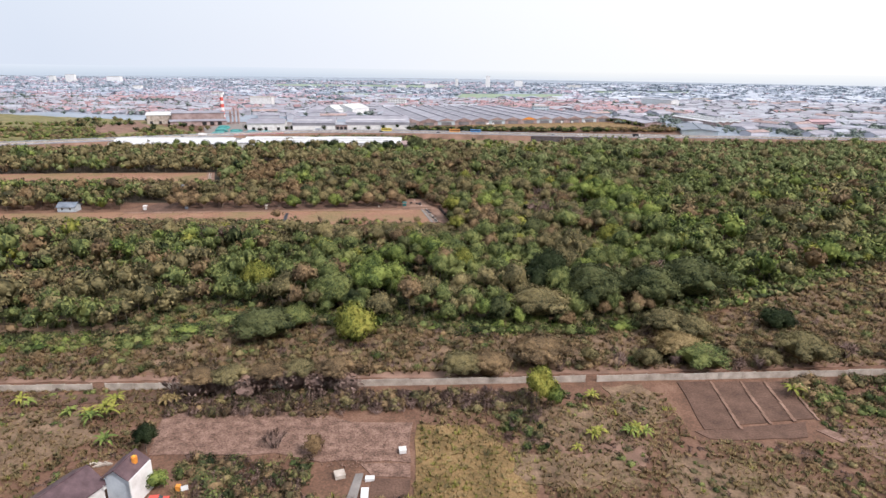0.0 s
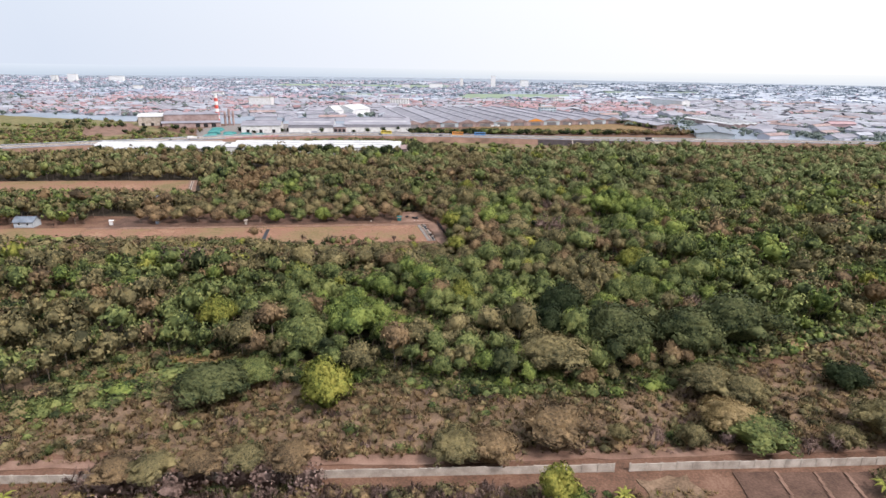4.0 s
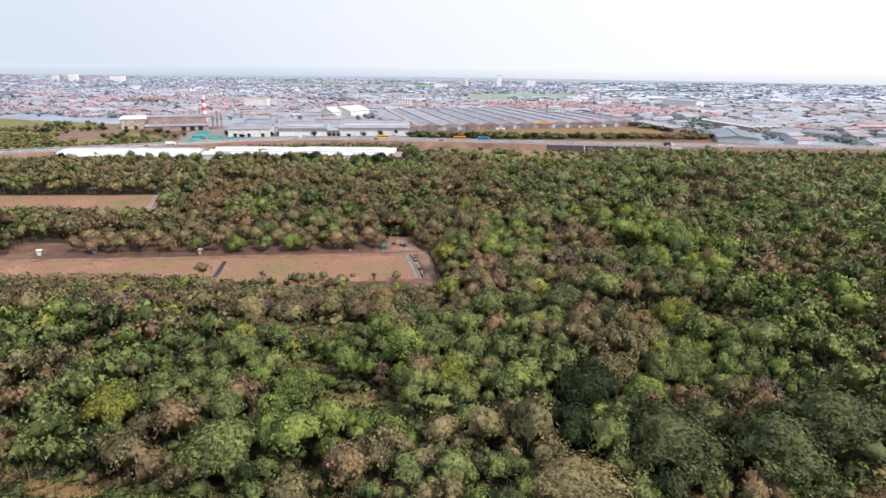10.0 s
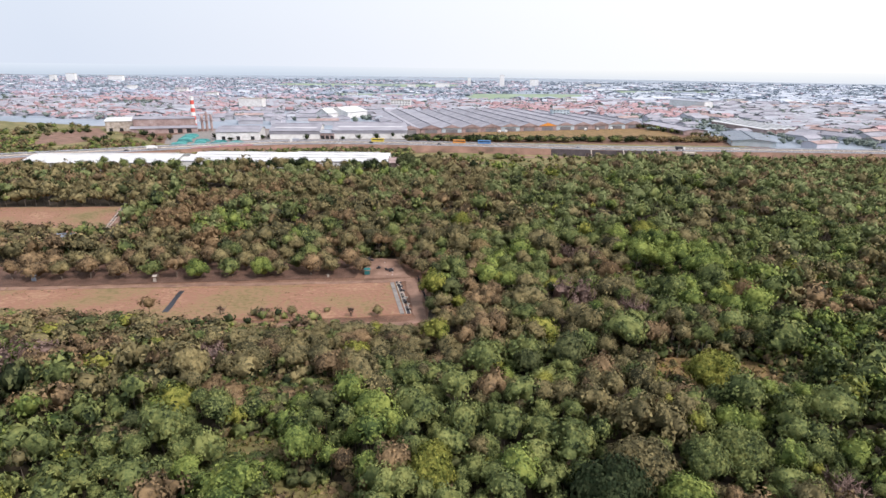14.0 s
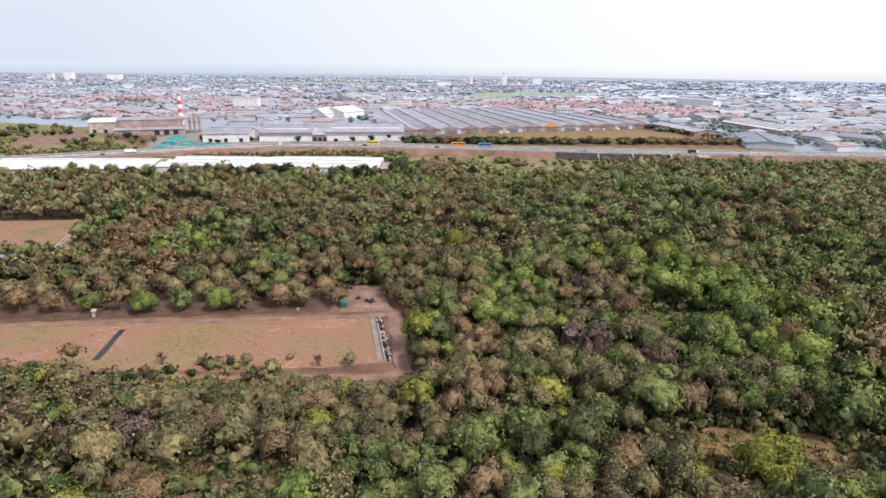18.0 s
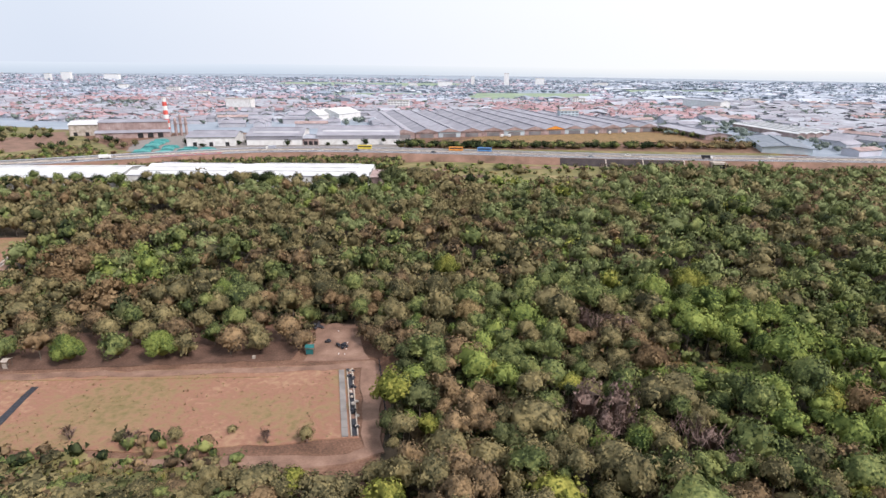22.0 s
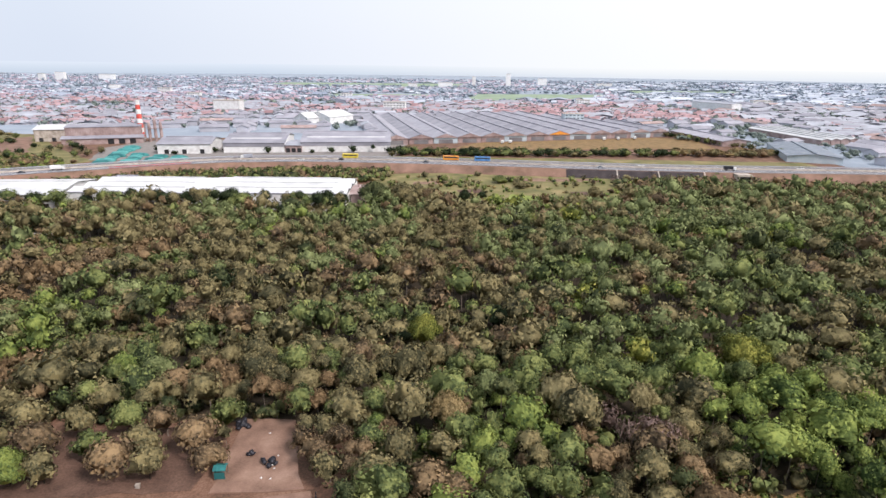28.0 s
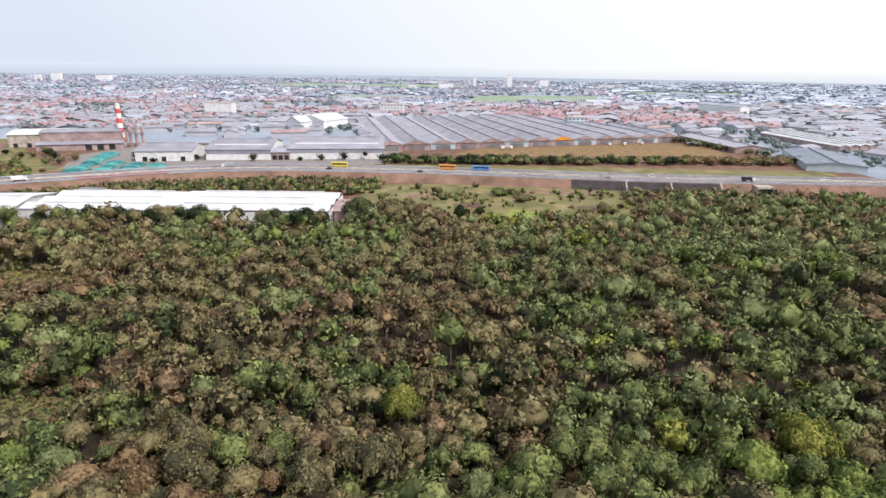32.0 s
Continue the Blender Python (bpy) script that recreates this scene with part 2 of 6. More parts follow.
WINDOW_GLASS = surface("window_glass", ((0.02, 0.025, 0.03), (0.035, 0.045, 0.05), (0.06, 0.07, 0.08)), size=2, fine=0.3, rough=0.12, bump=0, spec=0.6)
PURPLE_TILE = surface("dark_purple_tiles", ((0.060, 0.035, 0.040), (0.095, 0.060, 0.066), (0.14, 0.09, 0.095)), size=1.5, fine=0.2, rough=0.5, bump=0.4)
BLUE_WALL = surface("pale_blue_plaster", ((0.336, 0.384, 0.424), (0.432, 0.480, 0.520), (0.512, 0.560, 0.592)), size=2, fine=0.3, bump=0.1)


# ---- mesh tools ----
def mesh_of(name, verts, faces, mats, slots=None, smooth=False, normals=None):
    """A mesh from arrays; faces all with 3 or all with 4 corners, or a list of mixed ones."""
    me = bpy.data.meshes.new(name)
    if isinstance(faces, np.ndarray):
        v = np.asarray(verts, dtype=np.float32)
        n, k = faces.shape
        me.vertices.add(len(v))
        me.vertices.foreach_set("co", v.ravel())
        me.loops.add(n * k)
        me.loops.foreach_set("vertex_index", faces.astype(np.int32).ravel())
        me.polygons.add(n)
        me.polygons.foreach_set("loop_start", np.arange(0, n * k, k, dtype=np.int32))
        me.update(calc_edges=True)
    else:
        me.from_pydata([tuple(p) for p in verts], [], [tuple(f) for f in faces])
    for m in mats:
        me.materials.append(m)
    if slots is not None:
        me.polygons.foreach_set("material_index", np.asarray(slots, dtype=np.int32))
    if smooth:
        me.polygons.foreach_set("use_smooth", np.ones(len(me.polygons), dtype=bool))
    if normals is not None:
        me.polygons.foreach_set("use_smooth", np.ones(len(me.polygons), dtype=bool))
        me.attributes.new("custom_normal", "FLOAT_VECTOR", "POINT").data.foreach_set("vector", np.asarray(normals, dtype=np.float32).ravel())
    me.update()
    return me


def thing(name, label, category, at=(0, 0, 0), turn=0.0, group=""):
    ob = new(name)
    ob.matrix_basis = pose(*at, 0, 0, turn)
    return tagged(ob, label, category, group)


def part(name, me, parent, label="", m=None):
    ob = new(name, me)
    ob.parent = parent
    if m is not None:
        ob.matrix_basis = m
    if label:
        ob["label"] = label
    return ob


class Solid:
    """Gathers boxes, prisms and sheets into one mesh."""

    def __init__(self):
        self.v, self.f = [], []

    def add(self, verts, faces):
        o = len(self.v)
        self.v += [tuple(p) for p in verts]
        self.f += [tuple(i + o for i in f) for f in faces]
        return self

    def box(self, x0, x1, y0, y1, z0, z1):
        p = [(x, y, z) for z in (z0, z1) for y in (y0, y1) for x in (x0, x1)]
        return self.add(p, ((0, 2, 3, 1), (4, 5, 7, 6), (0, 1, 5, 4), (2, 6, 7, 3), (0, 4, 6, 2), (1, 3, 7, 5)))

    def gable(self, x0, x1, y0, y1, z0, rise, thick=0.15, over=0.4):
        """A pitched roof slab, ridge along x."""
        xa, xb, ya, yb, ym = x0 - over, x1 + over, y0 - over, y1 + over, (y0 + y1) / 2
        drop = rise * over / max(0.1, (y1 - y0) / 2)
        pr = [(ya, z0 - drop), (ym, z0 + rise), (yb, z0 - drop), (yb, z0 - drop + thick), (ym, z0 + rise + thick), (ya, z0 - drop + thick)]
        p = [(x, y, z) for x in (xa, xb) for y, z in pr]
        return self.add(p, ((0, 1, 7, 6), (1, 2, 8, 7), (2, 3, 9, 8), (3, 4, 10, 9), (4, 5, 11, 10), (5, 0, 6, 11), (0, 5, 4, 1), (1, 4, 3, 2), (6, 7, 10, 11), (7, 8, 9, 10)))

    def shell(self, x0, x1, y0, y1, z0, z1, rise=0.0):
        """Walls of a hall with gable ends, ridge along x."""
        ym = (y0 + y1) / 2
        p = [(x0, y0, z0), (x1, y0, z0), (x1, y1, z0), (x0, y1, z0), (x0, y0, z1), (x1, y0, z1), (x1, y1, z1), (x0, y1, z1), (x0, ym, z1 + rise), (x1, ym, z1 + rise)]
        return self.add(p, ((0, 1, 5, 4), (2, 3, 7, 6), (1, 2, 6, 9, 5), (3, 0, 4, 8, 7)))

    def tube(self, pts, radii, sides=6):
        rings = []
        o = len(self.v)
        for p, r in zip(pts, radii):
            p = Vector(p)
            rings.append([(p.x + r * math.cos(2 * math.pi * i / sides), p.y + r * math.sin(2 * math.pi * i / sides), p.z) for i in range(sides)])
        for ring in rings:
            self.v += ring
        for k in range(len(rings) - 1):
            for i in range(sides):
                j = (i + 1) % sides
                self.f.append((o + k * sides + i, o + k * sides + j, o + (k + 1) * sides + j, o + (k + 1) * sides + i))
        self.f.append(tuple(o + (len(rings) - 1) * sides + i for i in range(sides)))
        return self

    def mesh(self, name, *mats):
        return mesh_of(name, self.v, self.f, mats)


def inside(poly, x, y):
    hit = False
    for (xa, ya), (xb, yb) in zip(poly, poly[1:] + poly[:1]):
        if (ya > y) != (yb > y) and x < (xb - xa) * (y - ya) / (yb - ya) + xa:
            hit = not hit
    return hit


def lump(x, y, size, seed=0.0):
    return noise.noise(Vector((x / size, y / size, seed)))


# ---- ground ----
def ground_z(x, y):
    """The land is level but for a low rise under the woods."""
    return 7.0 * np.exp(-(((x - 125) / 75) ** 2 + ((y - 425) / 55) ** 2))


def axis(lo, hi, fine_lo, fine_hi, step):
    inner = np.arange(fine_lo, fine_hi + 1, step)
    below = fine_lo - np.geomspace(step, fine_lo - lo, 26)[::-1]
    above = fine_hi + np.geomspace(step, hi - fine_hi, 26)
    return np.concatenate([below, inner, above])


gx, gy = axis(-5200, 5200, -300, 320, 8.0), axis(-1500, 5000, 60, 700, 8.0)
GX, GY = np.meshgrid(gx, gy)
rough_z = np.array([[0.12 * lump(x, y, 12) if 60 < y < 560 and abs(x) < 320 else 0.0 for x in gx] for y in gy])
GZ = ground_z(GX, GY) + rough_z - 0.13
nx, ny = len(gx), len(gy)
ii = (np.arange(ny - 1)[:, None] * nx + np.arange(nx - 1)[None, :]).ravel()
ground_faces = np.stack([ii, ii + 1, ii + nx + 1, ii + nx], axis=1)


def scrub_line(x):
    """Where the thicket ends and the woods begin."""
    return float(np.interp(x, (-101, -73, -47, -13, 20, 53, 97, 135, 174), (139, 143, 158, 155, 153, 155, 177, 194, 214))) + 6 * lump(x, 0, 25, 1.0)


def hall_front(x):
    """The line before the white warehouses."""
    return float(np.interp(x, (-300, -272, -177, -30), (478, 484, 503, 505)))


def verge(x):
    """The line of the expressway."""
    return float(np.interp(x, (-600, -400, -283, -225, -161, -77, 6, 99, 183, 310, 480), (370, 490, 558, 592, 630, 646, 644, 634, 629, 632, 632)))


def lane_line(x):
    """The far edge of the wide dry field."""
    return 302.3 + 0.106 * x


def back_line(x):
    """Where the woods end before the pasture and the hall."""
    return (hall_front(x) - 7 if x < -25 else 518) + 6 * lump(x, 0, 20, 4.0) + 60 * min(1.0, max(0.0, (x - 98) / 48))


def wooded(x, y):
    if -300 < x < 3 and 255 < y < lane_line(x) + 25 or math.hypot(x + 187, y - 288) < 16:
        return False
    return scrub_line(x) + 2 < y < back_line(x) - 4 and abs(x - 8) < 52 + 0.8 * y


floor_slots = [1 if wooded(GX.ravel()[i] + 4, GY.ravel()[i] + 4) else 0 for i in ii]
ground = new("ground", mesh_of("ground", np.stack([GX.ravel(), GY.ravel(), GZ.ravel()], axis=1), ground_faces, [SOIL, SHADED_LITTER], floor_slots, smooth=True))
tagged(ground, "dry brown earth, under trees leaf litter darkened as shade", "ground", kind="structure")


def sheet(name, poly, z, mat, label, step=4.0, ragged=1.2, relief=0.06, category="ground", kind="structure"):
    """A piece of ground of its own surface, with an uneven edge, laid over the land."""
    cx, cy = sum(p[0] for p in poly) / len(poly), sum(p[1] for p in poly) / len(poly)
    edge = []
    for (xa, ya), (xb, yb) in zip(poly, poly[1:] + poly[:1]):
        n = max(1, int(math.hypot(xb - xa, yb - ya) / step))
        for i in range(n):
            x, y = xa + (xb - xa) * i / n, ya + (yb - ya) * i / n
            edge.append((x + ragged * lump(x, y, 5, 3.3), y + ragged * lump(x, y, 5, 7.7)))
    bm = bmesh.new()
    top = [bm.verts.new((x, y, z + float(ground_z(x, y)))) for x, y in edge]
    low = [bm.verts.new((x + 0.2 * (x - cx) / 30, y + 0.2 * (y - cy) / 30, -0.35 + float(ground_z(x, y)))) for x, y in edge]
    bm.faces.new(top)
    for i in range(len(top)):
        j = (i + 1) % len(top)
        bm.faces.new((top[i], low[i], low[j], top[j]))
    bmesh.ops.recalc_face_normals(bm, faces=bm.faces)
    bmesh.ops.triangulate(bm, faces=[f for f in bm.faces if len(f.verts) > 4])
    me = bpy.data.meshes.new(name)
    bm.to_mesh(me)
    bm.free()
    me.materials.append(mat)
    return tagged(new(name, me), label, category, kind=kind)


FIELD_1 = [(-300, 271), (-150, 286.4), (-8, 301.5), (-1.5, 272), (-40, 266), (-150, 262), (-300, 250)]
FIELD_2 = [(-330, 384), (-235, 396), (-160, 403), (-143, 353), (-200, 351), (-330, 338)]
LANE = [(-160, 285.4), (-112, 290.2), (-21, 299.8), (-3, 303.5), (-0.8, 300), (4.2, 268), (-2, 263.5), (-45, 260.5), (-45, 263.2), (-3, 266.6), (0, 269), (-5.2, 299.6), (-22, 297.2), (-112, 287.6), (-160, 282.8)]
YARD = [(-20, 302.8), (-4, 304), (-8, 317), (-11, 325), (-22, 325)]
CLEARINGS = ((-26, 206, 7, 4), (-12, 192, 10, 4), (-62, 160, 17, 5), (-74, 153, 12, 5), (-25, 230, 11, 4.5), (-68, 360, 11, 3.5), (76, 240, 19, 6.5), (-122, 438, 20, 7), (-118, 196, 14, 5), (-34, 230, 5, 3), (79, 304, 14, 3), (-160, 452, 14, 4), (106, 303, 6, 3), (-45, 259, 18, 3), (-140, 194, 12, 4))


# ---- crowns ----
def ball(level):
    bm = bmesh.new()
    bmesh.ops.create_icosphere(bm, subdivisions=level, radius=1.0)
    v = np.array([p.co[:] for p in bm.verts])
    f = np.array([[q.index for q in p.verts] for p in bm.faces])
    bm.free()
    return v, f


BALLS = {1: ball(1), 2: ball(2), 3: ball(3)}


def orient(V, T, N):
    """Turns every triangle to the side that its normals name."""
    g = np.cross(V[T[:, 1]] - V[T[:, 0]], V[T[:, 2]] - V[T[:, 0]])
    back = np.sum(g * N[T].mean(axis=1), axis=1) < 0
    T = T.copy()
    T[back] = T[back][:, ::-1]
    return V, T, N


def crown_arrays(seed, lobes=10, count=420, leaf=0.09, level=2, flat=1.0, spread=1.0, droop=0.35, lump_r=(0.26, 0.44), loose=0.45, hollow=0.52):
    """A crown about 1 in radius, 0 to 1.6 high: a dome of uneven lobes, closed by a leafy mass and rough with small leaf clumps. Returns points, triangles and normals."""
    rng = np.random.default_rng(seed)
    i = np.arange(lobes)
    a = i * 2.39996 + rng.uniform(-0.4, 0.4, lobes)                            # golden-angle spiral from the top down
    up = 1.0 - 1.02 * (i + 0.5) / lobes
    ring = np.sqrt(np.maximum(0.0, 1 - up * up)) * spread * rng.uniform(0.48, 0.86, lobes)
    centres = np.stack([ring * np.cos(a), ring * np.sin(a), (0.52 + 0.62 * up * rng.uniform(0.85, 1.1, lobes)) * flat], axis=1)
    radii = rng.uniform(*lump_r, lobes)
    squash = np.array([1.0, 1.0, 0.6 + 0.3 * flat])
    heart = np.array([0, 0, 0.52 * flat])
    size = np.array([spread, spread, 0.9 * flat])

    def skin(d):
        """Distance from the heart to the lobes' outer skin along each direction, and the lobe that is met."""
        o, s = (heart - centres) / squash, d / squash
        aa = np.sum(s * s, axis=1)[:, None]
        bb = s @ o.T
        cc = np.sum(o * o, axis=1)[None] - radii[None] ** 2
        disc = bb * bb - aa * cc
        far = np.where(disc > 0, (-bb + np.sqrt(np.maximum(disc, 0))) / aa, 0.0)
        return np.maximum(far.max(axis=1), hollow * spread), far.argmax(axis=1)

    bv, bf = BALLS[level]
    d0 = bv * size
    d0 = d0 / np.linalg.norm(d0, axis=1)[:, None]
    dist, hit = skin(d0)
    core = heart + d0 * (dist * 0.86)[:, None] * (1 + rng.uniform(-0.05, 0.04, (len(bv), 1)))
    core_n = 0.6 * (core - centres[hit]) / radii[hit][:, None] + 0.5 * d0
    d = rng.normal(size=(count * 3, 3))
    d /= np.linalg.norm(d, axis=1)[:, None]
    d = d[d[:, 2] > -droop][:count] * size
    count = len(d)
    d /= np.linalg.norm(d, axis=1)[:, None]
    dist, hit = skin(d)
    p = heart + d * (dist * rng.uniform(0.88, 1.06, count))[:, None]
    soft = (p - centres[hit]) / radii[hit][:, None]
    n = soft + d * 0.5 + rng.normal(size=(count, 3)) * loose
    n[:, 2] += 0.2
    n /= np.linalg.norm(n, axis=1)[:, None]
    t = np.cross(n, rng.normal(size=(count, 3)))
    t /= np.linalg.norm(t, axis=1)[:, None] + 1e-9
    b = np.cross(n, t)
    s = leaf * rng.uniform(0.6, 1.45, (count, 1))
    tri = np.stack([p + t * s, p - t * s * 0.6 + b * s * 0.9, p - t * s * 0.55 - b * s * 0.9 + n * s * 0.3], axis=1).reshape(-1, 3)
    V = np.concatenate([core, tri])
    T = np.concatenate([bf, np.arange(count * 3).reshape(-1, 3) + len(bv)])
    soft = soft * 0.85 + d * 0.55 + rng.normal(size=(count, 3)) * 0.36 + np.array([0, 0, 0.1])
    N = np.concatenate([core_n, np.repeat(soft, 3, axis=0)])                  # leaves turn outward from lobe and crown
    N /= np.linalg.norm(N, axis=1)[:, None] + 1e-9
    V[:, 0] *= rng.uniform(0.85, 1.2)
    V[:, :2] += V[:, 2:] * rng.uniform(-0.16, 0.16, 2)
    return orient(V, T, N)


def twig_arrays(seed, count=260, boughs=7, flat=1.0, wide=0.012):
    """A leafless crown: boughs and a haze of fine twigs, about 1 in radius, 0 to 1.6 high."""
    rng = np.random.default_rng(seed)
    V, T, o = [], [], 0

    def sliver(p, q, w0, w1):
        nonlocal o
        d = (q - p) / (np.linalg.norm(q - p) + 1e-9)
        a = np.cross(d, rng.normal(size=3))
        a /= np.linalg.norm(a) + 1e-9
        b = np.cross(d, a)
        ring = [p + a * w0, p - a * w0 * 0.5 + b * w0 * 0.87, p - a * w0 * 0.5 - b * w0 * 0.87]
        tip = [q + a * w1, q - a * w1 * 0.5 + b * w1 * 0.87, q - a * w1 * 0.5 - b * w1 * 0.87]
        V.append(np.array(ring + tip))
        T.append(np.array([[0, 1, 4], [0, 4, 3], [1, 2, 5], [1, 5, 4], [2, 0, 3], [2, 3, 5]]) + o)
        o += 6

    ends = []
    for i in range(boughs):
        a = 2 * math.pi * (i + rng.uniform(-0.3, 0.3)) / boughs
        d = rng.uniform(0.15, 0.55)
        base = np.array([0, 0, -0.25])
        mid = np.array([d * math.cos(a), d * math.sin(a), rng.uniform(0.3, 0.6) * flat])
        sliver(base, mid, 0.035, 0.022)
        for k in range(3):
            e = mid + np.array([rng.uniform(-0.35, 0.35), rng.uniform(-0.35, 0.35), rng.uniform(0.25, 0.65) * flat])
            sliver(mid, e, 0.02, 0.008)
            ends.append((mid, e))
    pts = []
    for i in range(count):
        m, e = ends[rng.integers(len(ends))]
        p = m + (e - m) * rng.uniform(0.2, 1.0)
        d = rng.normal(size=3) * 0.5 + np.array([p[0] * 0.8, p[1] * 0.8, 0.55])
        d /= np.linalg.norm(d)
        L = rng.uniform(0.16, 0.38)
        a = np.cross(d, rng.normal(size=3))
        a /= np.linalg.norm(a) + 1e-9
        pts.append(np.stack([p - a * wide, p + a * wide, p + d * L]))
    V.append(np.concatenate(pts)), T.append(np.arange(count * 3).reshape(-1, 3) + o)
    V = np.concatenate(V)
    N = V * np.array([1, 1, 0.4]) + rng.normal(size=V.shape) * 0.25 + np.array([0, 0, 0.25])
    return orient(V, np.concatenate(T), N / np.linalg.norm(N, axis=1)[:, None])


NEAR = [crown_arrays(10 + i, lobes=9 + i % 8, count=700, leaf=0.064, level=2, lump_r=(0.20, 0.40), loose=0.32, hollow=0.42) for i in range(10)]
MID = [crown_arrays(40 + i, lobes=12 + i % 5, count=150, leaf=0.115, level=1, lump_r=(0.2, 0.36), loose=0.35) for i in range(8)]
FAR = [crown_arrays(50 + i, lobes=9 + i % 3, count=52, leaf=0.17, level=1, lump_r=(0.26, 0.42)) for i in range(8)]
BRUSH = [crown_arrays(70 + i, lobes=16, count=560, leaf=0.060, level=1, flat=1.15, droop=0.7, lump_r=(0.14, 0.30), loose=1.1) for i in range(4)]
SPREAD = [crown_arrays(120 + i, lobes=38, count=4600, leaf=0.034, level=3, flat=0.85, spread=1.2, droop=0.45, lump_r=(0.13, 0.24), loose=0.3, hollow=0.62) for i in range(3)]
ROUND = [crown_arrays(130 + i, lobes=20, count=3400, leaf=0.040, level=3, flat=0.95, spread=1.0, lump_r=(0.18, 0.34), loose=0.35) for i in range(3)]
FEATHER = [crown_arrays(140 + i, lobes=15, count=2200, leaf=0.055, level=3, flat=1.25, spread=0.95, droop=0.9, lump_r=(0.20, 0.40), loose=0.9, hollow=0.34) for i in range(2)]
LOW = [crown_arrays(60 + i, lobes=5, count=20, leaf=0.22, level=1, lump_r=(0.4, 0.5)) for i in range(4)]
BARE_NEAR = [twig_arrays(80 + i, count=420, wide=0.018) for i in range(4)]
BARE_MID = [twig_arrays(90 + i, count=120, boughs=5, wide=0.02) for i in range(3)]
SHRUB = [crown_arrays(100 + i, lobes=8, count=100, leaf=0.11, level=1, flat=0.75, loose=0.6, hollow=0.4) for i in range(4)]
BARE_LOW = [twig_arrays(108 + i, count=190, boughs=4, flat=0.8, wide=0.034) for i in range(4)]


def trunk_arrays(height, radius):
    s = Solid().tube(((0, 0, -0.4), (0.05, 0.02, height * 0.5), (0.1, -0.05, height)), (radius, radius * 0.75, radius * 0.5), 5)
    tris = [t for f in s.f for t in ([(f[0], f[1], f[2]), (f[0], f[2], f[3])] if len(f) == 4 else [(f[0], f[i], f[i + 1]) for i in range(1, len(f) - 1)])]
    v = np.array(s.v)
    n = v * np.array([1, 1, 0]) + 1e-4
    return v, np.array(tris), n / np.linalg.norm(n, axis=1)[:, None]


class Grove:
    """Many alike pieces, joined into one mesh."""

    def __init__(self):
        self.v, self.t, self.slot, self.nrm, self.n = [], [], [], [], 0

    def put(self, arrays, x, y, z, r, h, turn, slot=0):
        v, t = arrays[:2]
        c, s = math.cos(turn), math.sin(turn)
        p = v * np.array([r, r, h])
        self.v.append(np.stack([p[:, 0] * c - p[:, 1] * s + x, p[:, 0] * s + p[:, 1] * c + y, p[:, 2] + z], axis=1).astype(np.float32))
        if len(arrays) > 2:
            n = arrays[2] / np.array([r, r, h]) * r
            self.nrm.append(np.stack([n[:, 0] * c - n[:, 1] * s, n[:, 0] * s + n[:, 1] * c, n[:, 2]], axis=1).astype(np.float32))
        self.t.append((t + self.n).astype(np.int32))
        self.slot.append(np.full(len(t), slot, dtype=np.int32))
        self.n += len(v)

    def build(self, name, mats, label, category):
        if not self.v:
            return None
        normals = None
        if len(self.nrm) == len(self.v):
            normals = np.concatenate(self.nrm)
            normals /= np.linalg.norm(normals, axis=1)[:, None] + 1e-9
        me = mesh_of(name, np.concatenate(self.v), np.concatenate(self.t), mats, np.concatenate(self.slot), normals=normals)
        return tagged(new(name, me), label, category, kind="stuff")


STEM = trunk_arrays(1.0, 0.035)

# patches of one look in the woods: x, y, radius, kind
# First list: deep-leaved groups standing in for shadow bands across the canopy.
PATCHES_SHADOW = ((14, 434, 7, "deep"), (51, 419, 6, "deep"), (63, 443, 7, "deep"), (153, 417, 8, "deep"), (34, 370, 5, "dark"), (103, 376, 6, "deep"), (171, 414, 7, "deep"), (-55, 482, 9, "deep"), (-67, 360, 6, "deep"), (-140, 396, 9, "deep"), (8, 296, 5, "deep"), (10, 280, 5, "deep"))
PATCHES_DRY = ((57, 318, 9, "bare"), (40, 324, 7, "brown"), (66, 268, 7, "bare"), (46, 274, 8, "bare"), (-85, 331, 11, "rust"), (-101, 339, 9, "rust"), (-115, 388, 12, "rust"), (-91, 413, 9, "rust"),
               (132.5, 274.1, 8, "brown"), (24.1, 276.4, 12, "brown"), (121.7, 283.3, 9, "brown"), (-95.9, 234.6, 9, "bare"), (-80.8, 236.3, 9, "brown"), (-45.4, 237.1, 10, "bare"), (-22.1, 229.2, 9, "brown"))
PATCHES_BACK = ((-117.6, 363.3, 20, "rust"), (-115.6, 402.6, 21, "brown"), (-103.7, 417.0, 18, "rust"), (-30.8, 375.6, 20, "olive"), (52.9, 308.0, 8, "brown"), (18.0, 298.1, 8, "brown"), (3.0, 309.1, 8, "brown"), (-56.0, 423.6, 30, "olive"),
                (-11.2, 399.6, 14, "brown"), (-10.9, 330.1, 8, "rust"), (-30.6, 333.8, 7, "rust"), (37.2, 379.9, 7, "olive"), (56.6, 421.6, 12, "olive"), (-193.4, 396.3, 30, "olive"), (43.6, 310.5, 7, "rust"), (59.1, 308.4, 6, "rust"))
